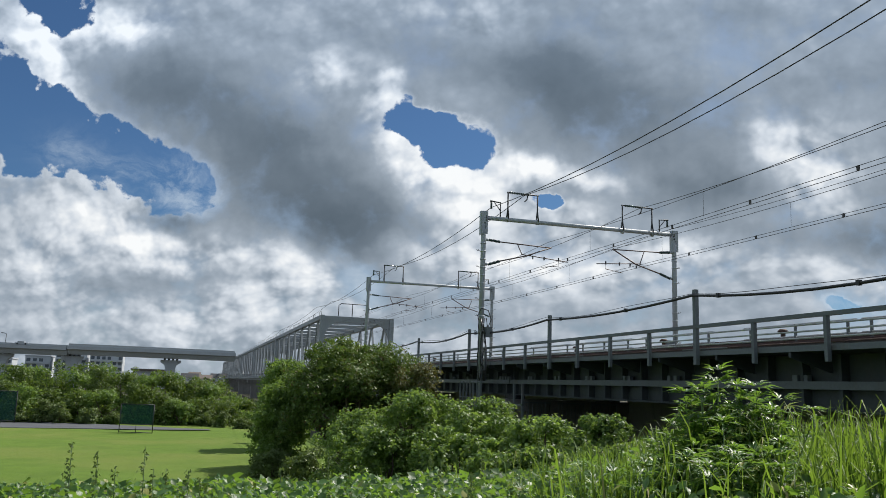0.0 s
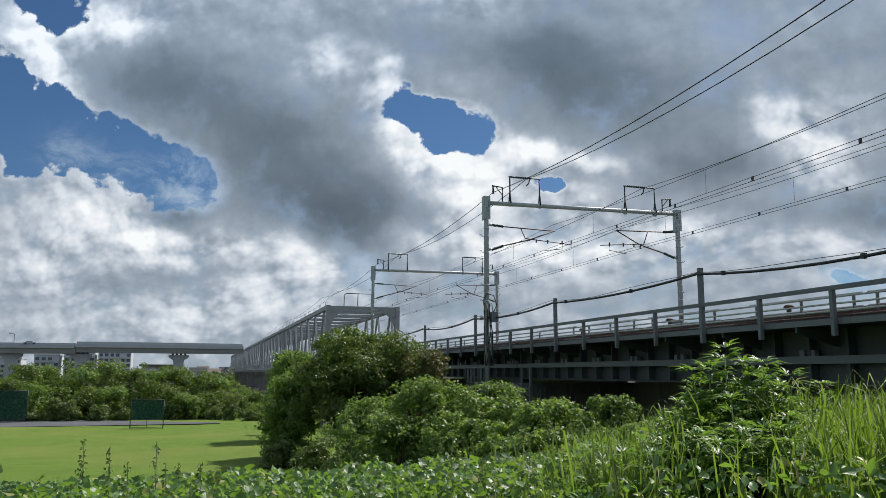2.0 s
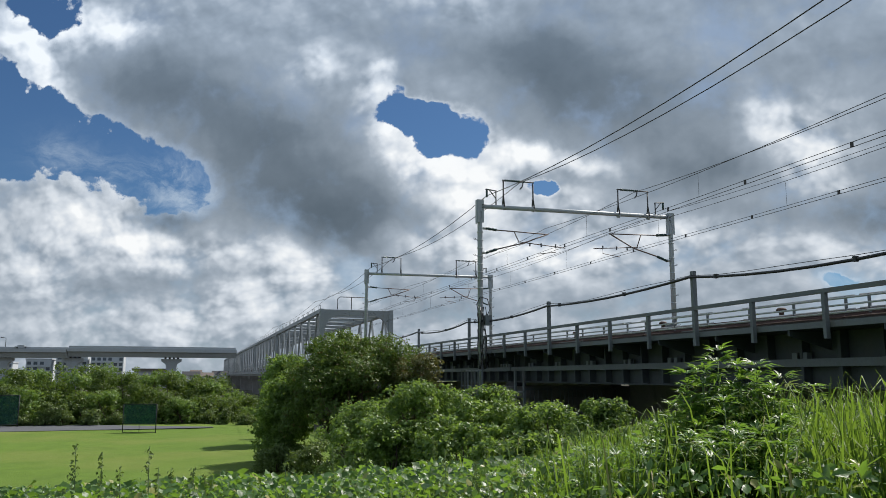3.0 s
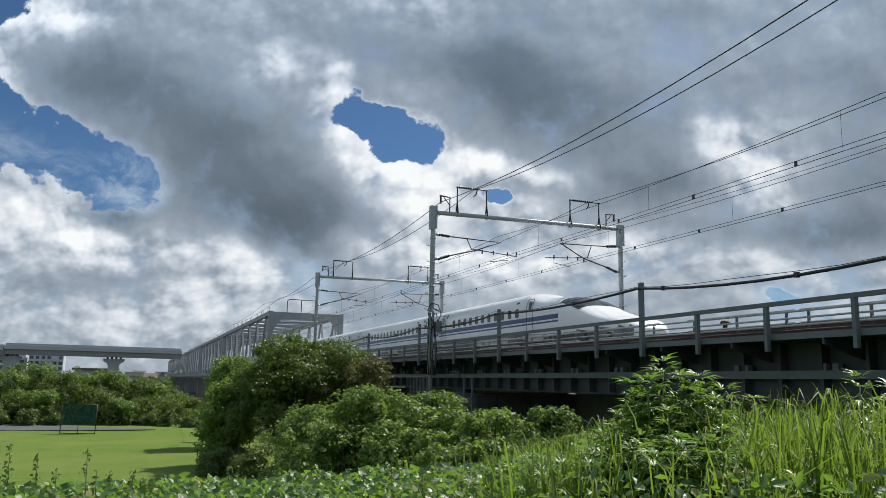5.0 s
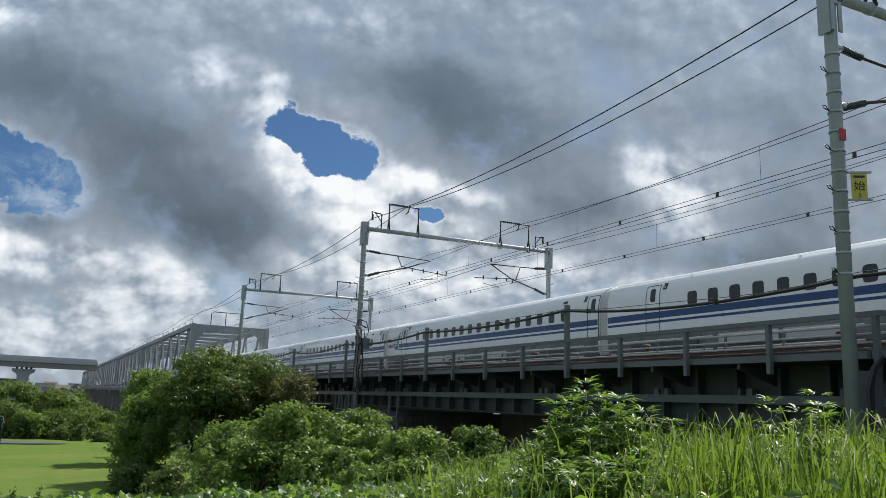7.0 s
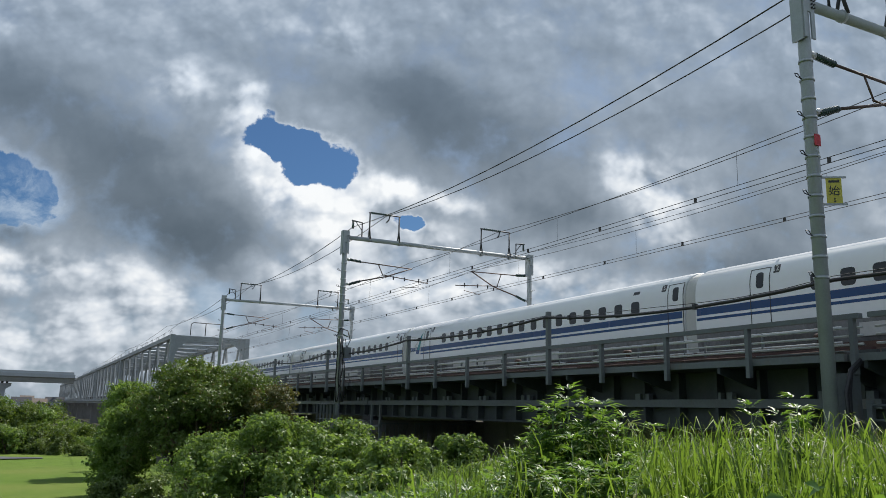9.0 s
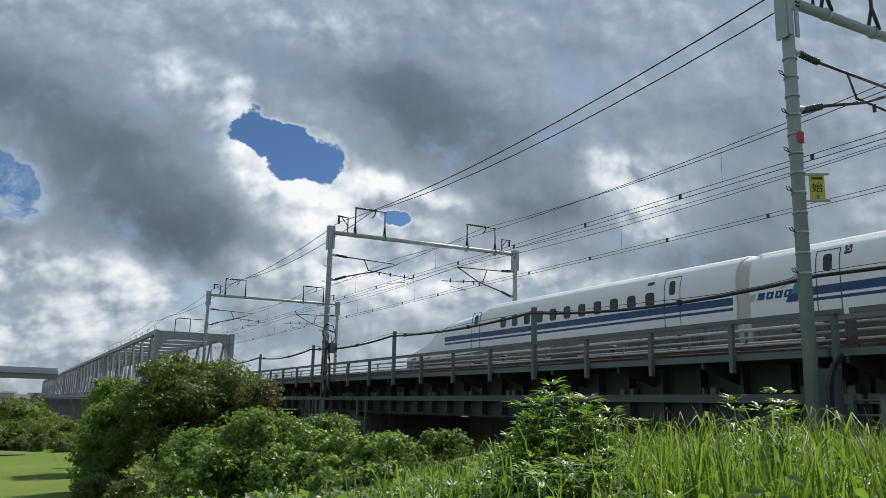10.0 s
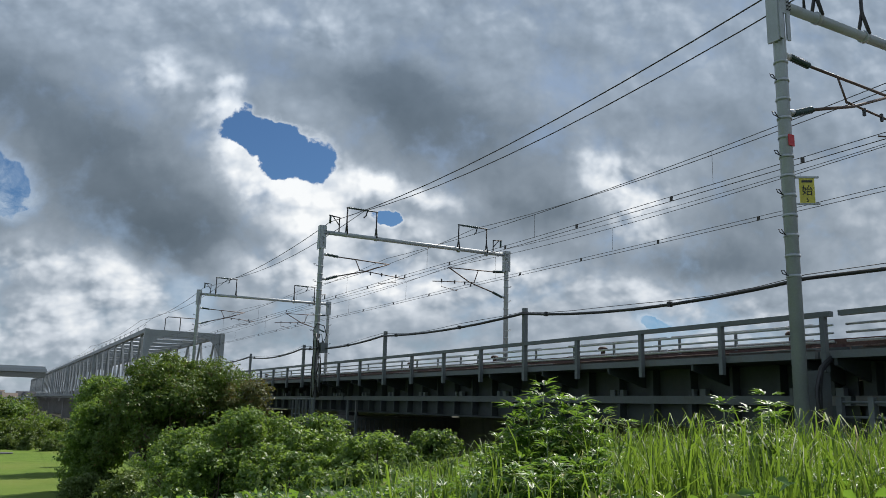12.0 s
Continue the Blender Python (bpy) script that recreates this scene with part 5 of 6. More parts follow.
    for i, (x, y, w, z) in enumerate(((-5, 372, 7, 6.2), (2, 380, 6, 5.8), (8, 390, 7, 6.6), (-2, 400, 5, 7.0))):
        q = thing("house", "small far house with a dark tiled roof", "house", "far houses")
        part("wall", shape(box, (x, y, -0.5), (x + w, y + 7, z - 1)), FLAT, q)
        bm = bmesh.new()
        a = [bm.verts.new(p) for p in ((x - 0.4, y - 0.4, z - 1), (x + w + 0.4, y - 0.4, z - 1), (x + w + 0.4, y + 7.4, z - 1), (x - 0.4, y + 7.4, z - 1), (x - 0.4, y + 3.5, z + 0.8), (x + w + 0.4, y + 3.5, z + 0.8))]
        for f in ((0, 1, 5, 4), (2, 3, 4, 5), (0, 4, 3), (1, 2, 5), (0, 3, 2, 1)):
            bm.faces.new([a[i] for i in f])
        part("roof", bm, ROOF if i % 2 else DARK, q)
    # green practice nets on the field
    for x, y, w, hgt, rz in ((-5.9, 77.1, 2.9, 2.5, -14), (-19.5, 87.6, 3.2, 3.1, 3), (-22.8, 87.4, 3.2, 3.1, 3), (-26.1, 87.2, 3.2, 3.1, 3)):
        n = thing("practice_net", "green ball net on a thin steel frame standing on the field", "net", "practice nets", pose(x, y, 0.0, 0, 0, rz))
        for dx in (0, w / 2, w):
            if dx != w / 2:
                part("post", shape(tube, [(dx, 0, -0.05), (dx, 0, hgt)], 0.04, 6), DARK, n)
            else:
                part("stay", shape(tube, [(dx, 0, 0), (dx, 0, 0.75)], 0.025, 6), DARK, n)
        low = 0.75 if w < 3 else 0.25
        for z in (0.05, low, hgt):
            part("crossbar", shape(tube, [(0, 0, z), (w, 0, z)], 0.035, 6), DARK, n)
        part("netting", shape(box, (0.04, -0.012, low + 0.03), (w - 0.04, 0.012, hgt - 0.03)), NET, n)


build_far()


# ---- trees, thicket, bushes ----
def limbs(parent, base, tips, r, seed):
    rng = random.Random(seed)
    b = Vector(base)
    for i, tip in enumerate(tips):
        p = Vector(tip)
        mid = b.lerp(p, 0.5) + Vector((rng.uniform(-0.3, 0.3), rng.uniform(-0.3, 0.3), rng.uniform(0.0, 0.5)))
        part("limb", shape(tube, [b, b.lerp(mid, 0.5) + Vector((0, 0, 0.15)), mid, p], [r, r * 0.8, r * 0.55, r * 0.15], 7), BARK, parent)


def lumps(cx, cy, z0, z1, rx, ry, n, r, seed, lean=0.0):
    """Clumps spread over a rounded crown, with an uneven outline."""
    rng = random.Random(seed)
    out = []
    for _ in range(int(n * 1.9)):
        a, q = rng.uniform(0, 6.283), rng.random() ** 0.5
        h = rng.random()
        k = math.sqrt(max(0.05, 1 - (h * 0.92) ** 2.2))
        s = r * rng.uniform(0.35, 1.05)
        out.append((cx + rx * q * k * math.cos(a) + lean * h, cy + ry * q * k * math.sin(a), z0 + (z1 - z0) * h - s * 0.35, s, s, s * 0.78))
    return out


def build_trees():
    t = thing("broadleaf_tree", "spreading dark green broadleaf tree beside the viaduct", "tree", at=None)
    c = lumps(9.0, 46.5, 2.2, 7.2, 4.6, 3.6, 46, 1.15, 3) + lumps(8.2, 46, 5.0, 7.4, 2.6, 2.4, 14, 0.9, 5)
    limbs(t, (9.0, 46.5, -0.1), [(x, y, z) for x, y, z, *_ in c[::4]], 0.2, 1)
    crown("crown", c, 80000, 0.145, LEAF_TREE, t, 11, "small")
    t = thing("bronze_shrub_tree", "shrubby tree with olive and bronze leaves", "tree")
    c = lumps(12.0, 44.4, 2.2, 6.1, 1.9, 1.7, 24, 0.8, 8)
    limbs(t, (11.9, 44.0, -0.1), [(x, y, z) for x, y, z, *_ in c[::3]], 0.11, 2)
    crown("crown", c, 24000, 0.13, LEAF_BRONZE, t, 12, "small")
    t = thing("vine_covered_tree", "tree smothered by bright green climbing vines", "tree")
    c = lumps(6.7, 61.0, 1.2, 6.3, 2.0, 2.2, 26, 1.05, 21)
    limbs(t, (6.7, 61.0, -0.1), [(x, y, z) for x, y, z, *_ in c[::5]], 0.16, 3)
    crown("crown", c, 26000, 0.19, LEAF_VINE, t, 13, "small")
    t = thing("vine_covered_tree", "low tree smothered by bright green climbing vines", "tree")
    c = lumps(5.2, 48.5, 0.6, 4.6, 1.5, 1.8, 22, 0.9, 22)
    limbs(t, (5.2, 48.5, -0.1), [(x, y, z) for x, y, z, *_ in c[::5]], 0.12, 4)
    crown("crown", c, 22000, 0.16, LEAF_VINE, t, 14, "small")
    # vine-covered bushes at the levee's foot
    for cx, cy, z1, rx, ry, n, r, cnt, seed, label in (
            (8.6, 30.0, 4.75, 1.5, 1.6, 26, 0.72, 15000, 31, "rounded bush overgrown with broad vine leaves"), (10.6, 29.0, 4.55, 1.1, 1.3, 20, 0.62, 11000, 32, "rounded bush overgrown with broad vine leaves"),
            (10.4, 23.2, 4.15, 1.1, 1.0, 16, 0.55, 9000, 33, "low bush overgrown with vine leaves"), (12.0, 22.0, 4.25, 1.0, 0.9, 14, 0.5, 8000, 34, "low bush overgrown with vine leaves"),
            (8.4, 23.5, 3.9, 1.3, 1.0, 18, 0.55, 9000, 35, "low bush overgrown with vine leaves"), (7.0, 33.5, 3.9, 1.3, 1.4, 18, 0.7, 9000, 36, "rounded bush overgrown with broad vine leaves"),
            (13.2, 20.6, 4.0, 1.0, 0.9, 14, 0.5, 8000, 37, "low bush overgrown with vine leaves"), (9.6, 26.4, 4.15, 1.6, 1.2, 24, 0.6, 12000, 38, "rounded bush overgrown with broad vine leaves"),
            (11.6, 25.4, 4.05, 1.2, 1.1, 18, 0.55, 10000, 39, "rounded bush overgrown with broad vine leaves"), (6.6, 28.4, 3.5, 1.6, 1.3, 22, 0.6, 10000, 40, "low bush overgrown with vine leaves"),
            (8.6, 20.0, 3.45, 1.6, 1.0, 20, 0.5, 10000, 45, "low bush overgrown with vine leaves"), (11.2, 19.0, 3.6, 1.3, 0.9, 16, 0.5, 9000, 46, "low bush overgrown with vine leaves")):
        b = thing("bush", label, "bush", "bushes below the viaduct")
        g = ground_z(cx, cy)
        c = lumps(cx, cy, g + 0.2, z1, rx * 1.7, ry * 1.35, int(n * 2.3), r * 0.8, seed)
        limbs(b, (cx, cy, g - 0.1), [(x, y, z) for x, y, z, *_ in c[::5]], 0.06, seed)
        crown("foliage", c, int(cnt * 1.8), 0.105, LEAF_VINE, b, seed, "broad", 0.55)
    for cx, cy, z1, r, seed in ((5.6, 40.0, 2.0, 0.55, 41), (7.2, 38.5, 2.2, 0.5, 42), (4.4, 44.0, 1.3, 0.5, 43), (8.8, 37.0, 1.9, 0.5, 44)):
        b = thing("shrub", "pale green feathery shrub at the field's edge", "shrub", "shrubs at the field's edge")
        c = lumps(cx, cy, 0.2, z1, 1.0, 0.9, 12, r, seed)
        limbs(b, (cx, cy, -0.1), [(x, y, z) for x, y, z, *_ in c[::4]], 0.04, seed)
        crown("foliage", c, 5000, 0.13, LEAF_PALE, b, seed, "small")
    # the thicket behind the field
    rng = random.Random(77)
    i = 0
    for row, (yy, scale) in enumerate(((92.0, 0.8), (96.5, 1.0), (101.0, 1.08))):
        x = -58.0
        while x < (6.4 if row == 0 else 9.5):
            az = math.degrees(math.atan2(x, yy))
            el = float(np.interp(az, [-40, -11.5, -6.8, -1.5, 2.2, 3.8, 5.5], [0.008, 0.003, 0.0078, 0.001, -0.0115, -0.028, -0.034]))
            top = (5 + el * yy) * scale * rng.uniform(0.94, 1.03) if row else (5 + el * yy) * rng.uniform(0.55, 0.8)
            b = thing("thicket_tree", "dense bushy green tree in the thicket behind the field", "tree", "thicket trees")
            y = yy + rng.uniform(-0.8, 0.8)
            wx = rng.uniform(1.6, 2.3)
            c = lumps(x, y, 0.2, top, wx, 1.7, 15, 0.95, 100 + i)
            limbs(b, (x, y, -0.1), [(p[0], p[1], p[2]) for p in c[::6]], 0.1, i)
            crown("crown", c, 3700, 0.235, LEAF_HEDGE if i % 3 else LEAF_VINE, b, 200 + i, "small")
            x += rng.uniform(2.2, 3.1)
            i += 1
    for cx, cy, z1 in ((-12.5, 89.2, 1.9), (-14.2, 89.8, 2.3), (-9.8, 89.0, 1.6), (-16.5, 89.5, 1.5), (1.6, 88.8, 1.3), (3.4, 88.2, 1.6), (5.4, 86.5, 1.2), (-7.6, 90.0, 1.4)):
        b = thing("shrub", "low rounded green shrub in front of the thicket", "shrub", "low field shrubs")
        i += 1
        c = lumps(cx, cy, 0.15, z1, 0.9, 0.8, 9, 0.5, 300 + i)
        limbs(b, (cx, cy, -0.1), [(p[0], p[1], p[2]) for p in c[::4]], 0.04, i)
        crown("foliage", c, 2200, 0.19, LEAF_PALE, b, 400 + i, "small")
    far = thing("far_trees", "line of far trees along the opposite bank", "trees", kind="stuff")
    c = []
    for k in range(150):
        x = -420 + k * 3.6 if k < 118 else 30 + (k - 118) * 12
        c.append((x, 560 + rng.uniform(-40, 40), rng.uniform(1.5, 3.5), rng.uniform(4, 7), 4, rng.uniform(3.0, 5.5)))
    for k in range(14):
        c.append((4 + k * 0.9, 300 + 8 * k, 2.2, 2.2, 3, rng.uniform(2.0, 4.2)))
    crown("crown", c, 26000, 1.0, LEAF_TREE, far, 500, "small")


LEAF_BRONZE = leaf_material("bronze_leaf", (0.058, 0.088, 0.024), (0.15, 0.165, 0.05), (0.28, 0.26, 0.06), 0.25, 0.45, (0.20, 0.10, 0.05))
LEAF_PALE = leaf_material("pale_leaf", (0.075, 0.12, 0.035), (0.16, 0.21, 0.07), (0.25, 0.36, 0.06), 0.3, 0.5)
build_trees()


# ---- foreground plants on the levee ----
def blades(name, base, height, lean, width, seed, mat, segs=5, droop=(0.03, 0.55)):
    """Arching grass blades as folded strips."""
    rng = np.random.default_rng(seed)
    n = len(base)
    a = rng.uniform(0, 6.283, n)
    d = np.stack([np.cos(a), np.sin(a), np.zeros(n)], 1)
    side = np.stack([-np.sin(a), np.cos(a), np.zeros(n)], 1)
    dr = rng.uniform(*droop, n)
    peak = np.minimum(1, (1 / (3.2 * dr)) ** (1 / 2.2))
    height = height / (peak - dr * peak ** 3.2)
    ln = lean * rng.uniform(0.3, 1.5, n)
    s = np.linspace(0, 1, segs + 1)
    pos = base[:, None, :] + d[:, None, :] * (ln * height)[:, None, None] * (s ** 1.8)[None, :, None]
    pos[:, :, 2] += height[:, None] * (s[None] - dr[:, None] * s[None] ** 3.2)
    w = width[:, None] * (np.clip(1.15 - s ** 2.2, 0.04, 1) * np.clip(s * 6 + 0.5, 0, 1))[None]
    v = np.stack([pos - side[:, None] * w[..., None], pos + np.array([0, 0, -1.0]) * w[..., None] * 0.35, pos + side[:, None] * w[..., None]], 2)
    idx = np.arange(n * (segs + 1) * 3).reshape(n, segs + 1, 3)
    f = np.concatenate([np.stack([idx[:, :-1, k], idx[:, :-1, k + 1], idx[:, 1:, k + 1], idx[:, 1:, k]], -1).reshape(-1, 4) for k in (0, 1)])
    me = bpy.data.meshes.new(name)
    me.vertices.add(v.size // 3)
    me.vertices.foreach_set("co", v.reshape(-1).astype(np.float32))
    me.loops.add(f.size)
    me.loops.foreach_set("vertex_index", f.reshape(-1).astype(np.int32))
    me.polygons.add(len(f))
    me.polygons.foreach_set("loop_start", (np.arange(len(f)) * 4).astype(np.int32))
    me.update(calc_edges=True)
    me.materials.append(mat)
    return me


def top_limit(az):
    """Elevation that the growth reaches, by direction."""
    return np.interp(az, [-40, -11, 6, 16, 24, 28, 31, 34, 40, 46, 52, 57, 75], [-0.115, -0.112, -0.112, -0.102, -0.088, -0.070, -0.058, -0.046, -0.032, -0.026, -0.018, -0.020, -0.02])


def ground_at(x, y):
    return np.array([ground_z(a, b) for a, b in zip(x, y)])


def build_foreground():
    rng = np.random.default_rng(5)
    # reeds
    n = 31000
    x, y = rng.uniform(1.9, 11.5, n), rng.uniform(0.9, 9.2, n)
    az, dist = np.degrees(np.arctan2(x, y)), np.hypot(x, y)
    edge = np.array([noise.noise(Vector((a * 0.6, b * 0.6, 5))) for a, b in zip(x, y)])
    keep = (rng.random(n) < np.interp(az, [20, 25, 31, 36, 45, 68], [0.05, 0.35, 0.75, 0.6, 1, 1])) & (x > 2.2 + 0.7 * edge) & (x + y > 6.0 + 0.8 * edge)
    x, y, az, dist = x[keep], y[keep], az[keep], dist[keep]
    g = ground_at(x, y)
    clump = np.array([noise.noise(Vector((a * 1.3, b * 1.3, 2))) for a, b in zip(x, y)])
    h = (5 + top_limit(az) * dist - g) * np.clip(0.89 + 0.22 * clump + rng.normal(0, 0.10, len(x)), 0.4, 1.12)
    h = np.clip(h, 0.25, 1.75)
    base = np.stack([x, y, g - 0.03], 1)
    reeds = thing("reed_grass", "tall bright green reed grass with arching blades on the levee", "reeds", kind="stuff")
    part("blades", blades("blades", base, h, 0.13, rng.uniform(0.004, 0.0095, len(x)), 6, BLADE, 6), BLADE, reeds)
    m = 2000
    x, y = rng.uniform(0.6, 5.5, m), rng.uniform(3.4, 9.5, m)
    az, dist = np.degrees(np.arctan2(x, y)), np.hypot(x, y)
    g = ground_at(x, y)
    h = np.clip((5 + (top_limit(az) - 0.010) * dist - g) * rng.uniform(0.6, 1.0, m), 0.3, 1.6)
    part("thin_blades", blades("thin_blades", np.stack([x, y, g - 0.03], 1), h, 0.35, rng.uniform(0.005, 0.009, m), 7, BLADE), BLADE, reeds)
    # creeping vine mat
    n = 150000
    x, y = rng.uniform(-15, 13.5, n), 2.3 + 11.5 * rng.random(n) ** 1.35
    edge = np.array([noise.noise(Vector((a * 0.5, b * 0.5, 9))) for a, b in zip(x, y)])
    keep = (y > 2.9 + 0.8 * edge) & (np.hypot(x, y) > 2.9)
    x, y = x[keep], y[keep]
    n = len(x)
    az, dist = np.degrees(np.arctan2(x, y)), np.hypot(x, y)
    g = ground_at(x, y)
    bumpy = np.array([noise.noise(Vector((a * 0.9, b * 0.9, 7))) + 0.5 * noise.noise(Vector((a * 2.6, b * 2.6, 3))) for a, b in zip(x, y)])
    cap = np.minimum(g + 0.95, 5 + (top_limit(az) - 0.012) * dist) + 0.13 * bumpy
    cap = np.where(az > 31, np.minimum(cap, 5 + (top_limit(az) - 0.06) * dist), cap)
    z = np.maximum(cap - np.abs(rng.normal(0, 0.16, n)), g + 0.03)
    nrm = np.stack([rng.normal(0.1, 0.65, n), rng.normal(-0.15, 0.65, n), np.full(n, 0.8)], 1)
    size = rng.uniform(0.026, 0.062, n) * np.where(rng.random(n) < 0.09, 1.75, 1.0) * np.where(az > 22, 0.75, 1.0) * np.clip(dist / 5.5, 0.8, 1.6)
    mat = thing("vine_mat", "mat of broad-leaved creeping vines covering the levee", "vines", kind="stuff")
    rot, at = turns(nrm, rng.uniform(0, 6.28, n)), np.stack([x, y, z], 1)
    for name, pick, v, f in (("leaves", dist < 5.2, BROAD_V, BROAD_F), ("far_leaves", dist >= 5.2, WIDE_V, SMALL_F)):
        part(name, scatter(name, v, f, at[pick], rot[pick], size[pick], LEAF_WEED), LEAF_WEED, mat)
    # leafy weeds mixed among the reeds
    n = 24000
    x, y = rng.uniform(1.4, 9.5, n), rng.uniform(1.6, 9.0, n)
    keep = x + y > 5.2
    x, y = x[keep], y[keep]
    n = len(x)
    az, dist = np.degrees(np.arctan2(x, y)), np.hypot(x, y)
    g = ground_at(x, y)
    lump = np.array([noise.noise(Vector((a * 1.1, b * 1.1, 11))) for a, b in zip(x, y)])
    cap = 5 + (top_limit(az) - 0.06 + 0.07 * lump) * dist
    z = np.maximum(cap - np.abs(rng.normal(0, 0.30, n)), g + 0.05)
    nrm = np.stack([rng.normal(0, 0.6, n), rng.normal(-0.1, 0.6, n), np.full(n, 0.7)], 1)
    part("weed_leaves", scatter("weed_leaves", LEAF_V, LEAF_F, np.stack([x, y, z], 1), turns(nrm, rng.uniform(0, 6.28, n)), rng.uniform(0.035, 0.095, n), LEAF_WEED), LEAF_WEED, mat)
    # slope cover further down
    n = 40000
    x, y = rng.uniform(-18, 13.8, n), rng.uniform(9, 34, n)
    g = ground_at(x, y)
    z = g + np.abs(rng.normal(0.25, 0.2, n))
    nrm = np.stack([rng.normal(0, 0.5, n), rng.normal(0, 0.5, n), np.full(n, 0.8)], 1)
    cover = thing("slope_cover", "rough leafy growth on the levee slope", "undergrowth", kind="stuff")
    part("leaves", scatter("leaves", WIDE_V, SMALL_F, np.stack([x, y, z], 1), turns(nrm, rng.uniform(0, 6.28, n)), rng.uniform(0.10, 0.22, n), LEAF_VINE), LEAF_VINE, cover)


def weed(az, dist, el, seed, spread=0.35, stems=5, leaf=0.17, label="tall green weed with lobed pointed leaves on upright stems"):
    """An upright weed: stems with opposite pointed leaves in whorls."""
    rng = np.random.default_rng(seed)
    x0, y0 = polar(az, dist)
    g = ground_z(x0, y0)
    top = 5 + el * dist - g
    t = thing("tall_weed", label, "weed", "tall weeds", pose(x0, y0, g))
    pos, nrm, spin_dirs, size = [], [], [], []
    for k in range(stems):
        a = rng.uniform(0, 6.283)
        off = np.array([math.cos(a), math.sin(a), 0]) * spread * (rng.random() ** 0.6) * (0 if k == 0 else 1)
        hgt = top * (1.0 if k == 0 else rng.uniform(0.72, 0.97))
        bot = off * 0.4
        pts = [bot + (off - bot) * s + np.array([0, 0, hgt * s]) for s in (0, 0.35, 0.7, 0.97)]
        pts[0][2] = -0.05
        part("stem", shape(tube, [tuple(p) for p in pts], [0.012, 0.010, 0.008, 0.004], 6), STEM, t)
        nodes = int(hgt / 0.07)
        for j in range(2, nodes + 1):
            s = j / nodes
            p = bot + (off - bot) * s + np.array([0, 0, hgt * s])
            for q in range(9 if s > 0.88 else 7):
                b = rng.uniform(0, 6.283)
                out = np.array([math.cos(b), math.sin(b), rng.uniform(-0.5, 0.35) + (0.55 if s > 0.93 else 0)])
                out /= np.linalg.norm(out)
                pos.append(p + out * 0.03)
                spin_dirs.append(out)
                size.append(leaf * 0.78 * (1.0 - 0.35 * s ** 3) * rng.uniform(0.5, 1.25))
    pos, out, size = np.array(pos), np.array(spin_dirs), np.array(size)
    side = np.cross(out, np.array([0, 0, 1.0]))
    side /= np.linalg.norm(side, axis=1, keepdims=True) + 1e-6
    up = np.cross(side, out)
    rot = np.stack([side, out, up], 2)
    # three pointed lobes, the middle one longest
    v, f = [(0, 0, 0)], []
    for turn, long in ((0, 1.0), (0.62, 0.72), (-0.62, 0.72)):
        c, q = math.cos(turn), math.sin(turn)
        k = len(v)
        v += [(px * c * long + py * q * long, -px * q * long + py * c * long, pz * long) for px, py, pz in ((-0.115, 0.48, 0.04), (0.0, 0.50, -0.02), (0.115, 0.48, 0.04), (0.0, 1.0, -0.24))]
        f += [(0, k + 1, k), (0, k + 2, k + 1), (k, k + 1, k + 3), (k + 1, k + 2, k + 3)]
    part("leaves", scatter("leaves", v, f, pos, rot, size, LEAF_WEED), LEAF_WEED, t)
    return t


def stalk(az, dist, el, seed):
    """A thin seed stalk with tiny leaves."""
    rng = np.random.default_rng(seed)
    x0, y0 = polar(az, dist)
    g = ground_z(x0, y0)
    top = 5 + el * dist - g
    t = thing("seed_stalk", "thin weed stalk with tiny drooping leaves", "weed", "seed stalks", pose(x0, y0, g))
    part("stem", shape(tube, [(0, 0, -0.05), (0.02, 0, top * 0.5), (0.0, 0.01, top)], [0.007, 0.005, 0.002], 5), STEM, t)
    n = 150
    s = rng.uniform(0.2, 1, n)
    r = 0.13 * (1.05 - s) + 0.012
    a = rng.uniform(0, 6.283, n)
    pos = np.stack([np.cos(a) * r * rng.random(n), np.sin(a) * r * rng.random(n), top * s], 1)
    nrm = np.stack([np.cos(a), np.sin(a), np.full(n, 0.4)], 1)
    part("leaves", scatter("leaves", LEAF_V, LEAF_F, pos, turns(nrm, rng.uniform(0, 6.28, n)), rng.uniform(0.012, 0.034, n), LEAF_PALE), LEAF_PALE, t)


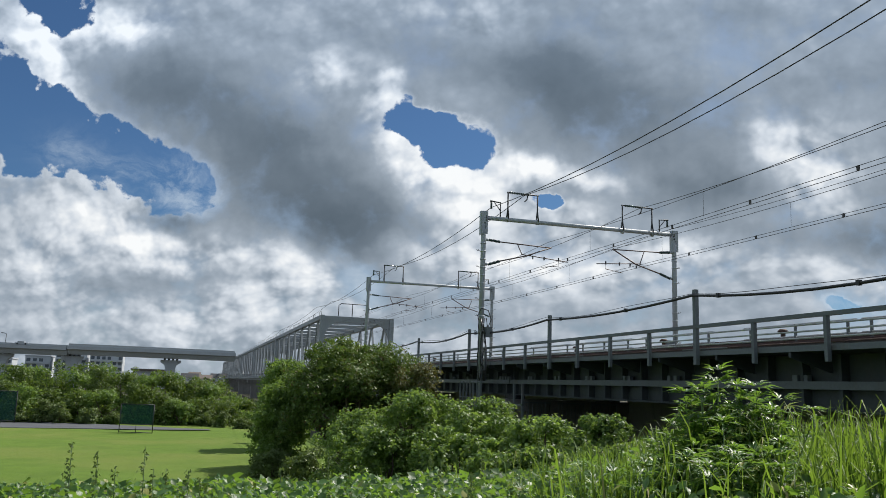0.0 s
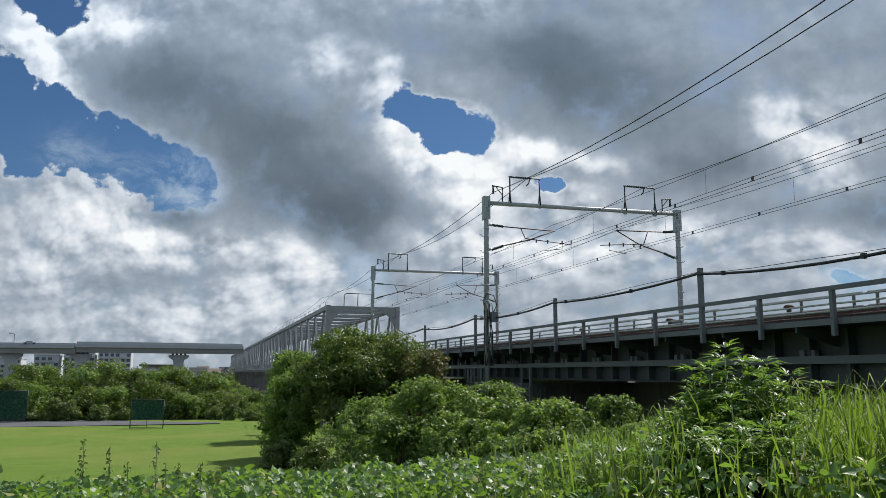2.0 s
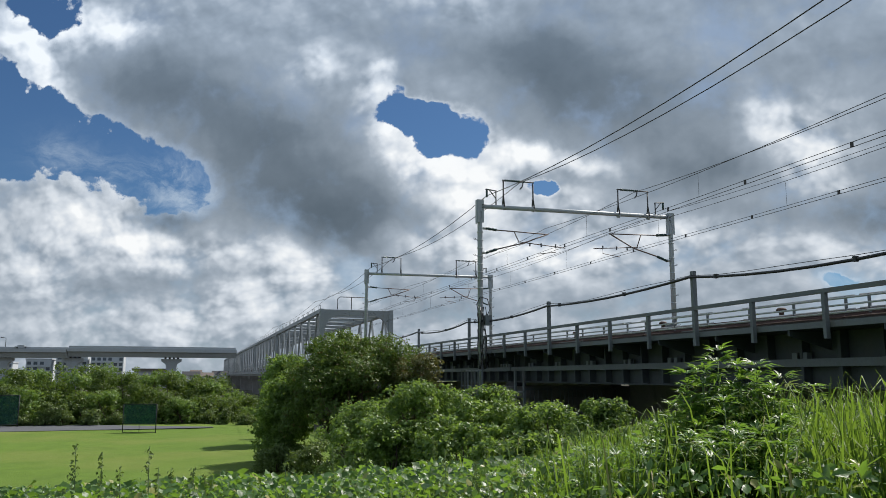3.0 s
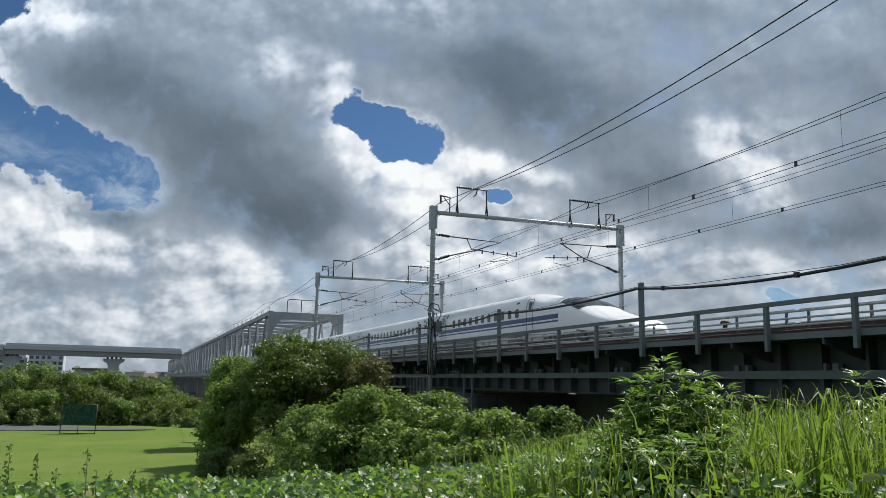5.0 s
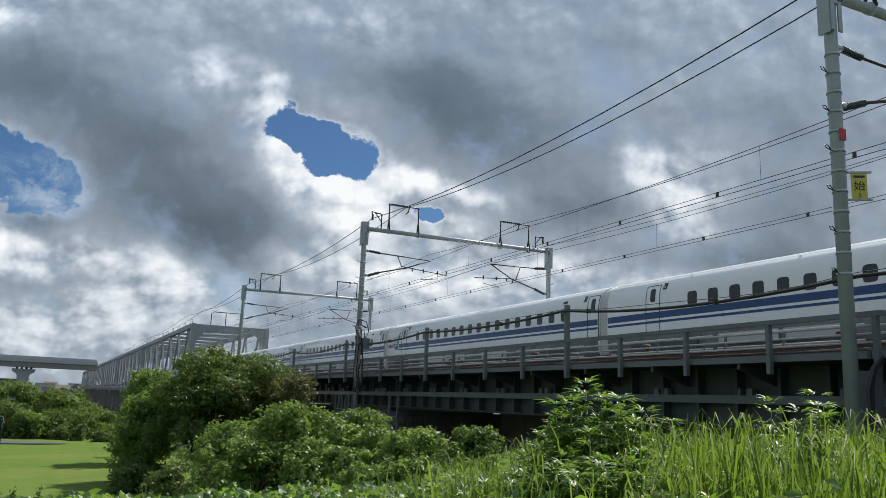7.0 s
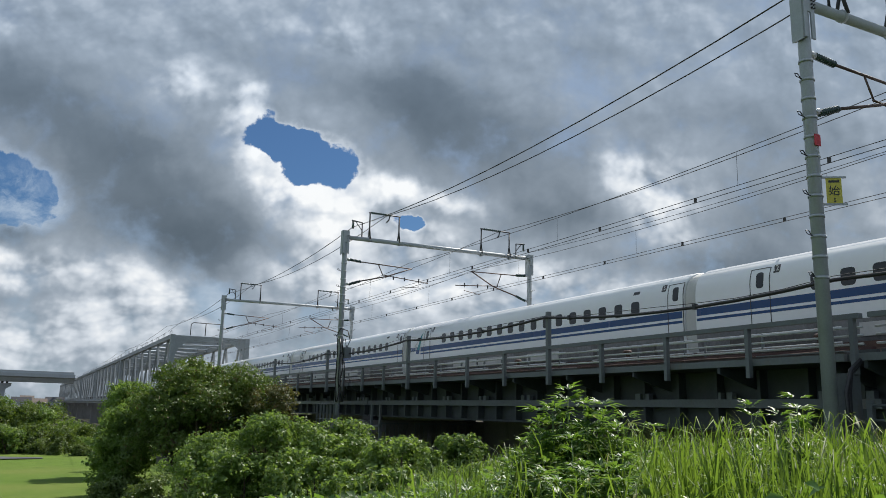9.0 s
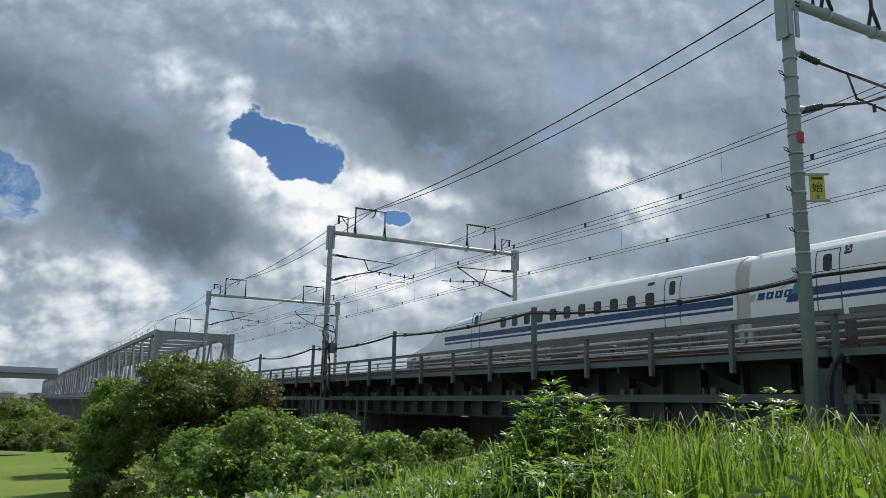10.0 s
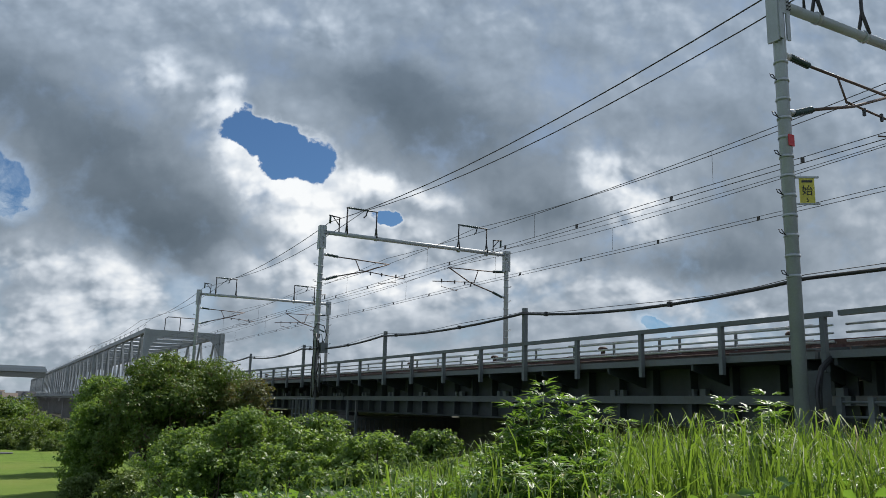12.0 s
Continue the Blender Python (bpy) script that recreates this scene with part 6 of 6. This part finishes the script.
build_foreground()
for spec in ((36.2, 5.6, 0.028, 1, 0.26, 8, 0.22), (38.6, 5.5, 0.012, 2, 0.20, 6, 0.22), (34.2, 5.3, -0.022, 3, 0.25, 7, 0.20), (36.5, 5.0, -0.03, 4, 0.32, 9, 0.20),
             (51.1, 6.2, 0.024, 5, 0.20, 3, 0.22), (48.3, 6.3, 0.014, 6, 0.22, 3, 0.20), (42.0, 5.6, -0.012, 7, 0.16, 3, 0.15), (40.0, 4.8, -0.05, 8, 0.3, 5, 0.17),
             (46.0, 4.6, -0.075, 9, 0.3, 4, 0.16), (54.5, 5.2, -0.05, 10, 0.3, 4, 0.17), (30.5, 5.2, -0.075, 11, 0.35, 5, 0.16), (26.0, 5.0, -0.105, 12, 0.35, 5, 0.14), (35.2, 5.5, 0.008, 13, 0.22, 6, 0.20), (37.4, 5.4, 0.012, 14, 0.22, 6, 0.20),
             (39.6, 5.3, -0.016, 15, 0.22, 6, 0.19), (33.2, 5.3, -0.036, 16, 0.22, 6, 0.18), (37.0, 4.7, -0.06, 17, 0.3, 8, 0.18), (34.8, 4.7, -0.07, 18, 0.3, 8, 0.18), (50.0, 6.0, 0.004, 19, 0.2, 4, 0.2)):
    weed(*spec)
for k in range(26):
    q = random.Random(900 + k)
    a = q.choice((q.uniform(32.5, 40.5), q.uniform(41, 58), q.uniform(24, 34)))
    weed(a, q.uniform(4.6, 6.4), float(top_limit(a)) - q.uniform(0.005, 0.075) + (0.02 if 33.5 < a < 40 else 0), 1000 + k, 0.22, 4, q.uniform(0.13, 0.2), "leafy green weed among the reeds")
for spec in ((-7.1, 6.0, -0.075, 1), (-5.5, 6.0, -0.087, 2), (-2.65, 5.6, -0.080, 3), (9.5, 6.0, -0.082, 4), (-1.2, 6.0, -0.105, 5), (16.6, 7.0, -0.075, 6)):
    stalk(*spec)
for k in range(44):
    q = random.Random(1700 + k)
    a = q.uniform(-13, 33)
    stalk(a, q.uniform(4.6, 6.6), float(top_limit(a)) + q.uniform(-0.03, 0.012), 50 + k)


motions()
